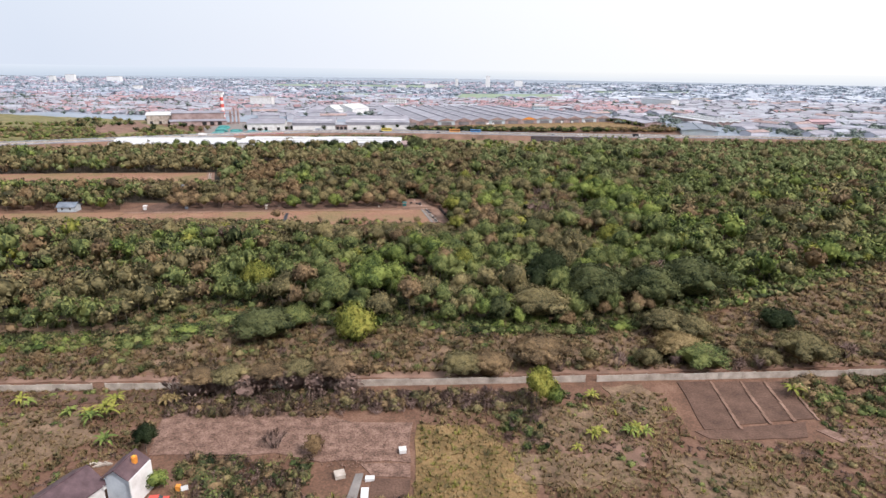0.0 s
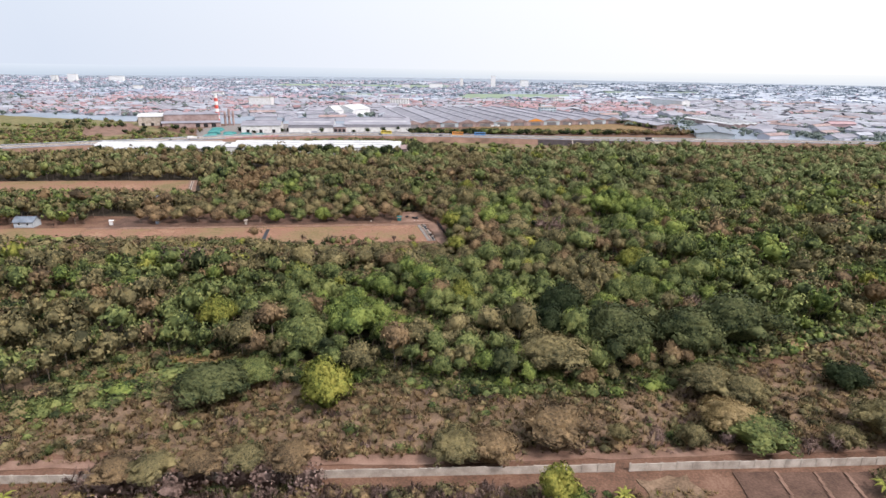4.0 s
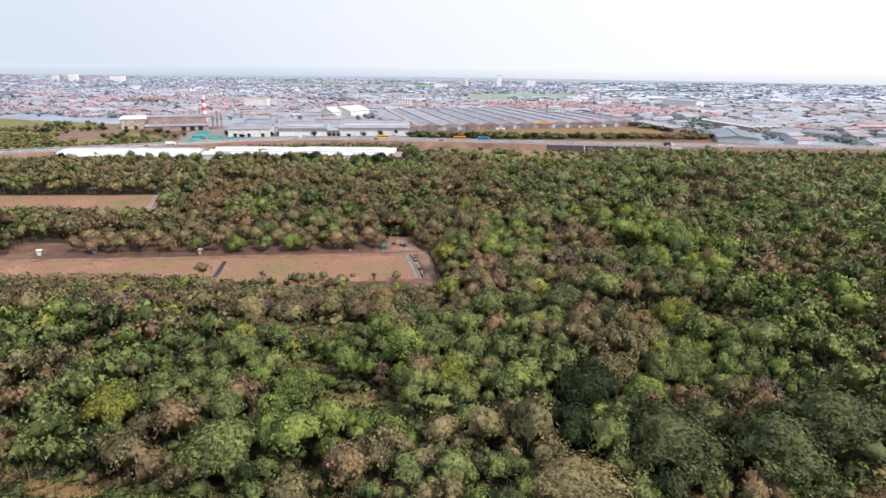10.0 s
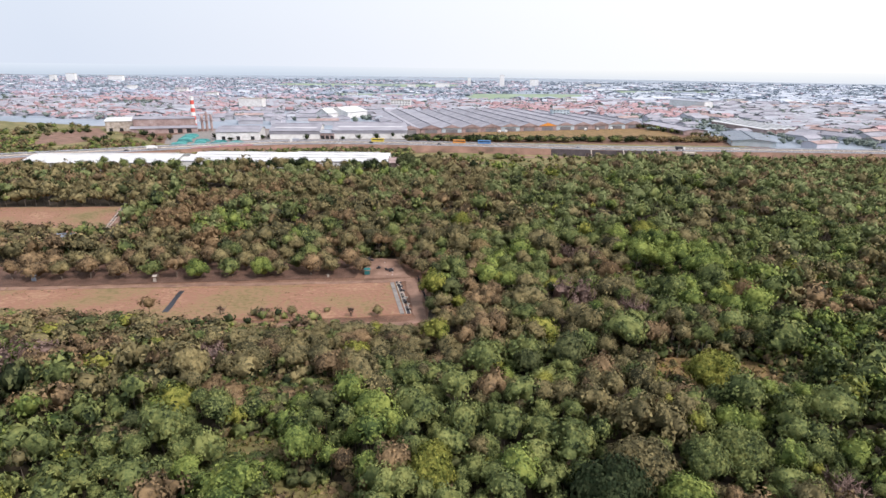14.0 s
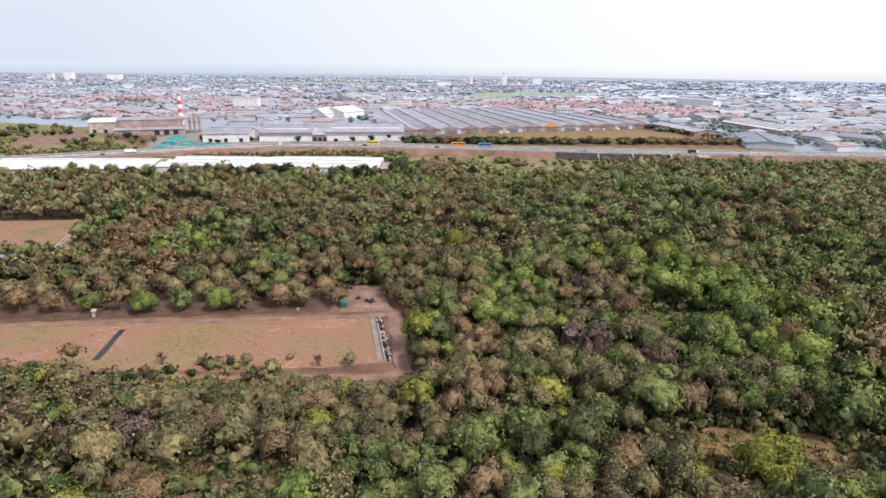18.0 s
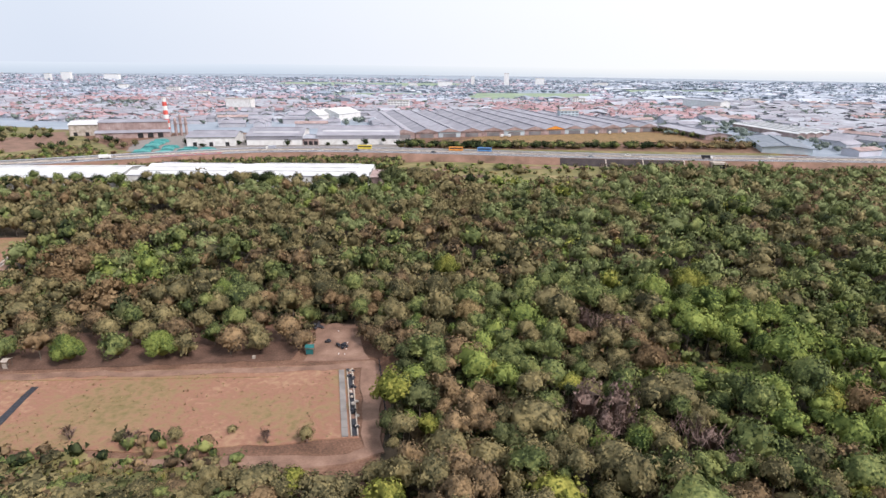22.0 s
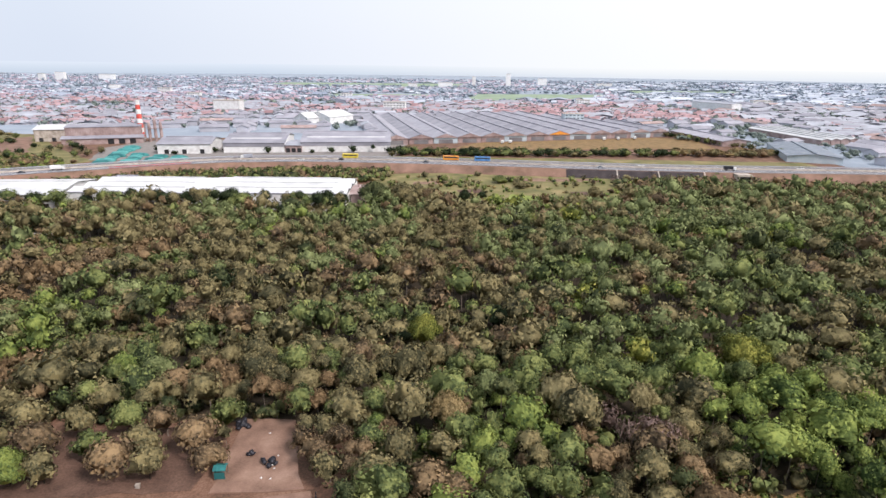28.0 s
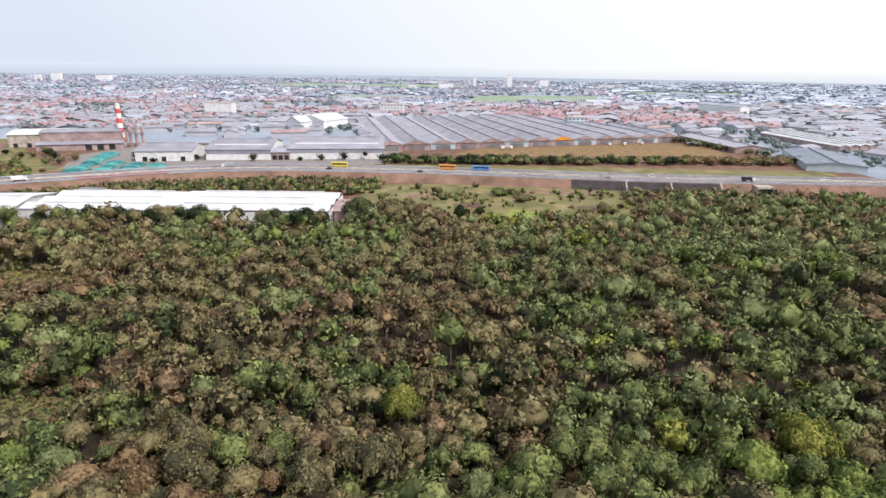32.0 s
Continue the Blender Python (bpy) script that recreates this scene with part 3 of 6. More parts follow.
PATCHES_GREEN = ((96.1, 313.5, 26, "vivid"), (107.8, 300.4, 18, "vivid"), (-70.1, 381.1, 15, "green"), (-63.4, 374.0, 8, "vivid"), (114.1, 398.2, 24, "green"), (91.9, 325.3, 24, "vivid"), (22.8, 204.2, 22, "green"), (-51.4, 185.9, 26, "green"),
                 (95.7, 207.5, 28, "green"), (64.3, 351.8, 22, "green"), (-17.4, 177.4, 16, "vivid"), (37.0, 186.7, 7, "dark"), (29.8, 177.4, 6, "dark"), (150.2, 338.9, 30, "green"), (2.5, 440.1, 16, "olive"))
rng = np.random.default_rng(7)


def base_kind(x, y):
    for group in (PATCHES_SHADOW, PATCHES_DRY, PATCHES_BACK, PATCHES_GREEN):
        for px, py, pr, kind in group:
            if math.hypot(x - px, y - py) < pr * (0.85 + 0.5 * lump(x, y, 9, 2.0)) and rng.random() < 0.82:
                return kind
    # the far right woods take mostly the haze-paled leaf colour
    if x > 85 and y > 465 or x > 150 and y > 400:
        return ("olive", "hazed_green", "hazed_green", "brown", "green", "hazed_green")[rng.integers(6)]
    odd = rng.random()                                   # single trees of another kind
    if odd < 0.13:
        return ("brown", "rust", "deep", "deep", "lime" if x > 20 else "brown", "olive")[rng.integers(6)]
    v = lump(x, y, 38, 5.0) + 0.55 * lump(x, y, 11, 9.0) + rng.normal() * 0.11
    # Fresher kinds on the right, their brightness also making up for haze glow.
    v += 0.13 if x > 40 else (-0.10 if x < -70 else -0.02)
    if y < 215 and x < 25:                               # the front of the woods is greener
        v += 0.22
    if 190 < y < 290 and rng.random() < 0.035:
        return "lime"
    if v < -0.40:
        return "brown" if rng.random() < 0.6 else "olive"
    if v < -0.08:
        return "olive"
    if v < 0.34:
        return "green" if rng.random() < 0.72 else "olive"
    return ("vivid", "vivid", "green", "lime" if x > 40 and rng.random() < 0.25 else "vivid", "green")[rng.integers(5)]


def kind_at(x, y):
    """Haze-paled leaf colours take over towards the back of the woods."""
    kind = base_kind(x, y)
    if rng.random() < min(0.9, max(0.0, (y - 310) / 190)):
        kind = {"green": "hazed_green", "vivid": "hazed_green" if rng.random() < 0.6 else "vivid", "olive": "tan", "brown": "tan" if rng.random() < 0.5 else "brown"}.get(kind, kind)
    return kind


def orchard(x, y):
    return lane_line(x) + 3 < y < lane_line(x) + 25 and -165 < x < -22


def open_land(x, y):
    if inside(FIELD_1, x, y) or inside(FIELD_2, x, y) or inside(YARD, x, y):
        return True
    if math.hypot(x + 187, y - 288) < 9 or math.hypot(x + 150, y - 340) < 7:
        return True
    if -18 < x < 5 and 262 < y < 306 or -300 < x < 0 and -4 < y - lane_line(x) < 5 or -75 < x < 2 and 258 < y < 270 or abs(x + 0.34 * (y - 403) + 160) < 7 and 350 < y < 404:
        return True
    return any(((x - cx) / rx) ** 2 + ((y - cy) / ry) ** 2 < 1 for cx, cy, rx, ry in CLEARINGS)



# hero trees that stand out of the woods: x, y, crown radius, height, form, kind
HEROES_FRONT = ((48.2, 169.0, 9.2, 14.5, "spread", "deep"), (66.5, 168.0, 8.6, 14.0, "spread", "deep"), (81.0, 176.0, 9.4, 14.5, "spread", "deep"), (29.7, 160.2, 8.2, 10.0, "spread", "olive"), (63.7, 150.4, 5.6, 7.5, "spread", "olive"),
                (71.1, 146.6, 5.0, 7.0, "spread", "olive"), (26.5, 132.8, 7.0, 6.6, "spread", "brown"), (62.6, 136.2, 5.2, 6.4, "spread", "straw"), (-46.9, 145.2, 8.0, 8.0, "spread", "deep"), (-23.6, 146.0, 6.4, 10.5, "feather", "lime"), (-33.2, 166.7, 7.6, 12.0, "round", "green"))
HEROES_SIDE = ((-60.1, 180.6, 5.6, 11.0, "round", "lime"), (-41.0, 152.5, 4.6, 6.0, "spread", "green"), (12.2, 125.2, 5.0, 6.0, "spread", "brown"), (5.2, 125.9, 5.2, 5.8, "spread", "olive"), (65.7, 132.2, 6.0, 5.5, "spread", "green"),
               (94.2, 134.1, 6.5, 7.5, "spread", "olive"), (105.9, 135.6, 5.0, 6.5, "spread", "bare"), (80.5, 129.7, 4.0, 6.0, "spread", "bare"), (98.6, 153.7, 5.0, 7.0, "round", "dark"), (37.0, 187.8, 7.6, 14.0, "round", "dark"), (30.8, 177.4, 6.6, 12.0, "round", "dark"))
HEROES_WOOD = ((8.6, 192.5, 5.2, 12.5, "round", "lime"), (69.4, 229.5, 6.0, 13.0, "round", "lime"), (45.3, 196.2, 6.0, 13.0, "round", "olive"), (55.6, 197.6, 4.6, 12.5, "round", "green"), (64.0, 200.0, 5.2, 12.5, "round", "green"), (50.4, 188.3, 5.0, 11.0, "round", "vivid"),
               (21.1, 320.1, 4.0, 11.0, "round", "straw"), (13.9, 353.4, 4.6, 13.2, "round", "lime"), (-77.7, 299.8, 4.6, 8.0, "round", "vivid"), (-55.7, 302.9, 4.4, 8.5, "round", "vivid"), (91.8, 348.6, 6.0, 12.0, "round", "lime"), (76.6, 191.5, 5.5, 11.0, "spread", "bare"))


# every crown of the woods: the large ones first, the small in the gaps
cells, spots = {}, []
for x, y, r, *_ in HEROES_FRONT + HEROES_SIDE + HEROES_WOOD:
    cells.setdefault((int(x // 8), int(y // 8)), []).append((x, y, r * 1.3))
for lo, hi, tries in ((3.4, 4.9, 2600), (2.4, 3.4, 15000), (1.7, 2.4, 26000), (1.1, 1.7, 12000)):
    for k in range(tries):
        y = 142 + 430 * rng.random()
        x = 8 + (rng.random() * 2 - 1) * (52 + 0.80 * y)
        if y < scrub_line(x) or y > back_line(x) or open_land(x, y) or orchard(x, y):
            continue
        r = rng.uniform(lo, hi)
        cx, cy = int(x // 8), int(y // 8)
        if any(math.hypot(x - a, y - b) < 0.63 * (r + c) for i in (-2, -1, 0, 1, 2) for j in (-2, -1, 0, 1, 2) for a, b, c in cells.get((cx + i, cy + j), ())):
            continue
        cells.setdefault((cx, cy), []).append((x, y, r))
        spots.append((x, y, r))

UNIT_CROWN, UNIT_STEM = {}, mesh_of("trunk", *STEM[:2], [BARK], normals=STEM[2])


def crown_mesh(kind, form, index):
    key = (kind, form, index)
    if key not in UNIT_CROWN:
        arrays = {"near": NEAR, "mid": MID, "spread": SPREAD, "round": ROUND, "feather": FEATHER, "twig": BARE_NEAR, "brush": BRUSH, "shrub": SHRUB}[form]
        v, t, n = arrays[index % len(arrays)]
        UNIT_CROWN[key] = mesh_of("crown", v, t, [LEAF[kind]], normals=n)
    return UNIT_CROWN[key]


def tree(x, y, r, tall, form, kind, label, name="tree", group="", crown_h=None, z=None):
    """One tree of its own: a tapered stem and a crown of leaf clumps."""
    z = float(ground_z(x, y)) - 0.3 if z is None else z
    h = crown_h or min(tall * 0.62, r * (1.12 if form == "spread" else 1.25))
    top = {"spread": 1.15, "round": 1.45, "feather": 1.75}.get(form, 1.5)
    t = thing(name, label, "tree", (x, y, z), rng.uniform(0, 360), group)
    part("trunk", UNIT_STEM, t, "", Matrix.Diagonal((r * 1.1, r * 1.1, tall - h * 0.9, 1)))
    part("crown", crown_mesh(kind, form, int(rng.integers(8))), t, "", Matrix.Translation((0, 0, tall - top * h)) @ Matrix.Diagonal((r, r, h, 1)))
    return t


KIND_WORDS = {"green": "green leafy", "vivid": "fresh green leafy", "olive": "olive-green half-dry", "dark": "very dark green dense", "deep": "deep green leafy", "lime": "yellow-green leafy", "brown": "dry brown-leaved",
              "rust": "rust-brown withered", "straw": "straw-yellow", "bare": "grey leafless", "hazed_green": "haze-paled grey-green", "tan": "haze-paled olive"}
FORM_WORDS = {"spread": "tree with a flat spreading crown", "round": "tree with a rounded dense crown", "feather": "tree with drooping feathery boughs"}
groves = {}
for x, y, r in spots:
    kind = kind_at(x, y)
    z = float(ground_z(x, y)) - 0.3
    close = abs(x - 0.09 * y) < 44 + 0.12 * y and y < 345
    half = abs(x - 0.09 * y) < 160 and y < 470
    tall = (4.4 + 1.7 * r) * rng.uniform(0.74, 1.24) + 2.2 * lump(x, y, 30, 6.0) + 2.6 * lump(x, y, 13, 16.0)
    tall = max(3.0, tall)
    for cx, cy, rx, ry in CLEARINGS:                     # low growth on the near side of the glades
        if abs(x - cx) < rx and 0 < cy - y < ry + 13:
            tall = min(tall, 2.6 + 0.42 * max(0.0, cy - ry - y))
    r *= 1.06 if y < 220 else 1.15
    if x < 6 and 228 < y < 264:                          # low growth before the fields
        tall = min(tall, 4.2 + 0.12 * (264 - y))
    if x < -125 and 322 < y < 353:
        tall = min(tall, 6.5)
    crown_h = min(tall * 0.58, r * rng.uniform(1.05, 1.5))
    alone = close and abs(x - 0.09 * y) < 17 and y < 360
    if kind == "bare":
        crown_h = tall * 0.58
    if alone:
        tree(x, y, r, tall, ("twig" if rng.random() < 0.12 else "brush") if kind == "bare" else "near", kind, KIND_WORDS[kind] + " woodland tree among close neighbours", "woodland_tree", "woodland trees", crown_h)
        continue
    form = (BARE_MID[rng.integers(3)] if rng.random() < 0.12 else BRUSH[rng.integers(4)]) if kind == "bare" else (NEAR if close else MID if half else FAR)[rng.integers(8)]
    g = groves.setdefault(kind, Grove())
    turn = rng.uniform(0, 6.28)
    g.put(form, x, y, z + tall - 1.5 * crown_h, r, crown_h, turn)
    g.put(STEM, x, y, z, r, tall - crown_h, turn, 1)
for x, y, r, tall, form, kind in HEROES_FRONT + HEROES_SIDE + HEROES_WOOD:
    if kind == "bare":
        tree(x, y, r, tall, "twig", kind, "grey leafless tree with fine spreading twigs", crown_h=tall * 0.55)
    else:
        r *= 1.16 if form == "spread" else 1.0
        tree(x, y, r, tall, form, kind, KIND_WORDS[kind] + " " + FORM_WORDS[form])
for row, off in enumerate((7.0, 13.5, 20.5)):
    for i in range(13):
        x = -31 - 9.2 * i + 3.0 * row + rng.uniform(-1, 1)
        y = lane_line(x) + off
        if row < 2 and any(abs(x - hx) < 5 for hx in (-78, -56)) and row == 0:
            continue
        kind = ("olive", "green", "brown", "olive", "brown")[rng.integers(5)]
        tree(x, y + rng.uniform(-1, 1), rng.uniform(3.4, 4.4), rng.uniform(7.5, 9.5), "near", kind, KIND_WORDS[kind] + " tree planted in a row beside the lane", "orchard_tree", "planted rows of trees")

WOOD_LABELS = {"deep": "deep green dense woodland trees", "green": "green woodland trees grown close together", "vivid": "fresh green woodland trees in dense growth", "olive": "olive-green half-dry woodland trees", "dark": "very dark green broad-leaved trees",
               "brown": "dry brown woodland trees losing leaf", "rust": "rust-brown withered woodland trees", "bare": "grey leafless trees in the dry wood", "lime": "yellow-green trees", "straw": "straw-coloured trees", "hazed_green": "haze-paled grey-green woodland trees", "tan": "haze-paled olive woodland trees"}
for kind, g in groves.items():
    g.build("woodland_trees", [LEAF[kind], BARK], WOOD_LABELS[kind], "trees")


# ---- thicket, grass and bushes ----
def tuft_arrays(seed, blades=13):
    rng_t = np.random.default_rng(seed)
    V = []
    for i in range(blades):
        a, d = rng_t.uniform(0, 6.28), rng_t.uniform(0.05, 0.4)
        p = np.array([d * math.cos(a), d * math.sin(a), 0])
        w = np.array([-math.sin(a), math.cos(a), 0]) * rng_t.uniform(0.06, 0.14)
        q = p * rng_t.uniform(2.0, 3.6) + np.array([0, 0, rng_t.uniform(0.5, 0.95)])
        V += [p + w, p - w, q]
    V = np.array(V)
    N = V * 0.3 + np.array([0, 0, 0.8])
    return orient(V, np.arange(blades * 3).reshape(-1, 3), N / np.linalg.norm(N, axis=1)[:, None])


FALLOW = [(-428, 723), (-405, 790), (-336, 690), (-350, 640), (-371, 631)]
TUFTS = [tuft_arrays(200 + i) for i in range(5)]
rng = np.random.default_rng(31)
thicket, tufts = {}, {}


def bush(x, y, r, h, kind):
    thicket.setdefault(kind, Grove()).put((SHRUB if y < 170 else LOW)[rng.integers(4)] if kind != "bare" else (BARE_LOW if y < 170 else BARE_MID)[rng.integers(3)], x, y, float(ground_z(x, y)) - 0.5, r, h, rng.uniform(0, 6.28))


def tuft(x, y, s, kind):
    tufts.setdefault(kind, Grove()).put(TUFTS[rng.integers(5)], x, y, float(ground_z(x, y)) - 0.02, s, s * rng.uniform(0.6, 1.1), rng.uniform(0, 6.28))


for k in range(9500):                                    # the thicket between wall and woods
    x, y = rng.uniform(-140, 190), rng.uniform(120, 225)
    if y > scrub_line(x) + 5 or y < 127.5 + 0.055 * x + 3 * lump(x, 3, 30):
        continue
    v = lump(x, y, 14, 17.0) + rng.normal() * 0.22
    if v > 0.1 and rng.random() < 0.5 or x > 20 and rng.random() < 0.2:
        continue
    kind = ("brown" if rng.random() < 0.6 else "olive") if v < -0.12 else ("olive" if v < 0.04 else ("green" if v < 0.12 else ("bare" if rng.random() < 0.6 else "rust")))
    r = rng.uniform(0.7, 2.0)
    bush(x, y, r, r * rng.uniform(0.7, 1.3), kind)
for k in range(24000):
    x, y = rng.uniform(-140, 190), rng.uniform(119, 225)
    if 126 + 0.055 * x < y < scrub_line(x) + 4:
        tuft(x, y, rng.uniform(0.6, 1.7), ("straw", "brown", "rust", "rust", "olive", "brown")[rng.integers(6)])
for cx, cy, rx, ry in CLEARINGS:                         # grass and low bushes in the glades
    for k in range(int(rx * ry * 4)):
        a, d = rng.uniform(0, 6.28), math.sqrt(rng.random())
        tuft(cx + rx * d * math.cos(a), cy + ry * d * math.sin(a), rng.uniform(0.5, 1.3), ("straw", "straw", "lime", "olive", "brown")[rng.integers(5)])
    for k in range(int(rx * ry * 0.5)):
        a, d = rng.uniform(0, 6.28), math.sqrt(rng.uniform(0.35, 1.5))
        bush(cx + rx * d * math.cos(a), cy + ry * d * math.sin(a), rng.uniform(0.7, 1.5), rng.uniform(0.6, 1.4), ("olive", "green", "brown", "vivid")[rng.integers(4)])
    for k in range(int(rx * ry * 1.3) + 20):             # undergrowth round the glade
        a, d = rng.uniform(0, 6.28), rng.uniform(0.5, 7.5)
        bush(cx + (rx + d) * math.cos(a), cy + (ry + d) * math.sin(a), rng.uniform(1.0, 2.3), rng.uniform(1.2, 2.8), ("olive", "green", "deep", "brown")[rng.integers(4)])
for k in range(6500):                                    # undergrowth in the gaps of the woods
    x, y = rng.uniform(-150, 170), 150 + 215 * rng.random()
    if wooded(x, y) and not open_land(x, y) and not orchard(x, y):
        r = rng.uniform(1.1, 2.4)
        bush(x, y, r, r * rng.uniform(0.9, 1.5), ("green", "deep", "olive", "deep", "green", "brown")[rng.integers(6)])
for k in range(24000):                                   # rank growth south of the wall, off the plots
    x, y = rng.uniform(-112, 105), rng.uniform(78, 118)
    if -58 < x < -4 and 83 < y < 111 or -4 < x < 19 and 80 < y < 105 or 52 < x < 82 and 100 < y < 124 or -64 < x < -46 and y < 93:
        continue
    v = lump(x, y, 9, 27.0)
    if v < 0.14:
        tuft(x, y, rng.uniform(0.3, 0.9), ("straw", "brown", "rust", "rust", "olive", "olive")[rng.integers(6)])
    elif k % 6 == 0:
        bush(x, y, rng.uniform(0.5, 1.4), rng.uniform(0.5, 1.4), ("olive", "green", "brown", "bare", "rust", "bare")[rng.integers(6)])
for k in range(1500):                                    # standing stubble on the yellow plot
    x, y = rng.uniform(-4, 18), rng.uniform(78, 104.5)
    tuft(x, y, rng.uniform(0.35, 0.8), ("straw", "straw", "olive", "lime")[rng.integers(4)])
for k in range(420):                                     # dense leafless hedge below the wall
    x = rng.uniform(-58, 22)
    y = rng.uniform(109, 117) + 0.055 * x
    bush(x, y, rng.uniform(1.0, 2.2), rng.uniform(1.2, 2.6), ("bare", "bare", "bare", "brown", "bare", "olive")[rng.integers(6)])
for k in range(260):                                     # tangled bushes by the houses
    x, y = rng.uniform(-47, -24), rng.uniform(78, 93)
    if lump(x, y, 6, 71.0) > -0.25:
        bush(x, y, rng.uniform(0.8, 2.2), rng.uniform(1.0, 2.2), ("olive", "green", "bare", "brown", "deep", "brown", "bare")[rng.integers(7)])
    tuft(x, y + 1, rng.uniform(0.5, 1.2), ("olive", "brown", "rust")[rng.integers(3)])
for k in range(60):
    x, y = rng.uniform(9, 22), rng.uniform(96, 110)
    if x > 9 + (110 - y) * 0.5:
        bush(x, y, rng.uniform(0.8, 1.9), rng.uniform(0.9, 2.0), ("olive", "dark", "green", "bare")[rng.integers(4)])
for k in range(140):                                     # low wood right of the tilled plots
    x, y = rng.uniform(84, 116), rng.uniform(109, 125)
    bush(x, y, rng.uniform(1.2, 2.4), rng.uniform(1.5, 2.6), ("green", "olive", "green", "brown")[rng.integers(4)])
for k in range(1300):                                     # edge of the pasture and both sides of the expressway
    x = rng.uniform(-215, 260)
    y = verge(x) - rng.uniform(22, 46) if x < -25 else rng.uniform(526, verge(x) - 24)
    v = lump(x, y, 22, 33.0)
    if v < (0.10 if x > -25 else -0.35):
        continue
    bush(x, y, rng.uniform(1.2, 3.2), rng.uniform(1.2, 3.4), ("green", "vivid", "olive", "olive", "brown")[rng.integers(5)])
for k in range(620):                                     # green strip between the warehouses and the expressway
    x = rng.uniform(-300, -28)
    y = verge(x) - rng.uniform(23, 62)
    if y > hall_front(x) + 52:
        bush(x, y, rng.uniform(1.8, 4.2), rng.uniform(1.6, 4.6), ("green", "olive", "deep", "brown", "green")[rng.integers(5)])
for k in range(420):                                     # gardens and bushes over the pasture
    x, y = rng.uniform(-25, 225), rng.uniform(530, 606)
    if lump(x, y, 14, 35.0) > 0.0:
        bush(x, y, rng.uniform(0.8, 2.2), rng.uniform(0.8, 2.4), ("green", "vivid", "olive", "vivid", "straw")[rng.integers(5)])
for k in range(420):                                      # brown thicket below the bank
    x, y = rng.uniform(118, 450), rng.uniform(566, 608)
    if y < verge(x) - 24:
        bush(x, y, rng.uniform(2.4, 4.6), rng.uniform(2.2, 4.6), ("brown", "brown", "olive", "deep", "green", "bare")[rng.integers(6)])
for k in range(520):
    x = rng.uniform(-260, 300)
    y = verge(x) + rng.uniform(22, 38)
    bush(x, y, rng.uniform(1.0, 2.4), rng.uniform(0.9, 2.2), ("brown", "olive", "straw", "green")[rng.integers(4)])
for k in range(3800):                                     # broken country west of the woods
    x, y = rng.uniform(-620, -262), rng.uniform(420, 730)
    if lump(x, y, 45, 41.0) > (-0.05 if x < -420 else -0.25) and y < 640 + 0.5 * (-262 - x) and not inside(FALLOW, x, y) and abs(y - verge(x)) > 24 and not (x > -300 and y < 560):
        bush(x, y, rng.uniform(2.0, 4.2), rng.uniform(1.8, 4.0), ("green", "olive", "vivid", "brown")[rng.integers(4)])
for k in range(900):                                     # open country east of the woods
    x, y = rng.uniform(200, 520), rng.uniform(380, 570)
    if lump(x, y, 35, 47.0) > -0.1:
        bush(x, y, rng.uniform(2.0, 4.0), rng.uniform(1.8, 3.6), ("green", "olive", "brown", "rust")[rng.integers(4)])
for k in range(60):
    bush(rng.uniform(-56, -22), rng.uniform(114, 118), rng.uniform(0.8, 1.6), rng.uniform(0.8, 1.6), "deep")
for k in range(900):                                     # undergrowth along the front of the woods
    x = rng.uniform(-135, 150)
    bush(x, scrub_line(x) + rng.uniform(-4, 5), rng.uniform(1.3, 2.8), rng.uniform(1.2, 2.8), ("green", "olive", "deep", "vivid", "green")[rng.integers(5)])
for k in range(1700):                                    # blurred edges of the withered patches
    x, y = rng.uniform(-112, 100), rng.uniform(78, 117)
    if lump(x, y, 7, 67.0) > 0.05 and not (-58 < x < -4 and 83 < y < 111 or 52 < x < 82 and 100 < y < 124 or -64 < x < -46 and y < 93):
        tuft(x, y, rng.uniform(0.6, 1.4), ("olive", "straw", "lime", "olive")[rng.integers(4)])
for k in range(2600):                                    # short grass on the dry fields
    x, y = (rng.uniform(-160, -4), rng.uniform(262, 300)) if k % 3 else (rng.uniform(-240, -143), rng.uniform(350, 400))
    if (inside(FIELD_1, x, y) or inside(FIELD_2, x, y)) and lump(x, y, 12, 68.0) > -0.15:
        tuft(x, y, rng.uniform(0.25, 0.6), ("straw", "straw", "olive", "rust")[rng.integers(4)])
BUSH_LABELS = {"green": "green bushes", "olive": "olive half-dry bushes", "brown": "dry brown bushes", "bare": "leafless grey scrub", "rust": "rust-coloured withered scrub", "vivid": "fresh green bushes", "dark": "dark green bushes", "deep": "deep green bushes", "straw": "straw-yellow scrub", "lime": "yellow-green bushes"}
for kind, g in thicket.items():
    g.build("bushes", [LEAF[kind]], BUSH_LABELS[kind] + " in an overgrown thicket", "bushes")
for kind, g in tufts.items():
    g.build("grass_tufts", [LEAF[kind]], {"straw": "straw-yellow", "brown": "dry brown", "rust": "reddish withered", "bare": "grey withered", "olive": "olive", "lime": "yellow-green"}[kind] + " tufts of tall grass", "grass")

# ---- fields, lanes and plots ----
sheet("scrub_floor", [(-176.2, 119.9), (2.2, 128.9), (127.6, 138.1), (265.1, 151.4), (265.1, 267.4), (160.8, 211.7), (89.1, 165.6), (12.4, 158.6), (-35.2, 152.7), (-56.4, 159.9), (-176.2, 146.6)], 0.02, PINK_GRASS, "withered pinkish grass between bushes", category="ground", ragged=4)
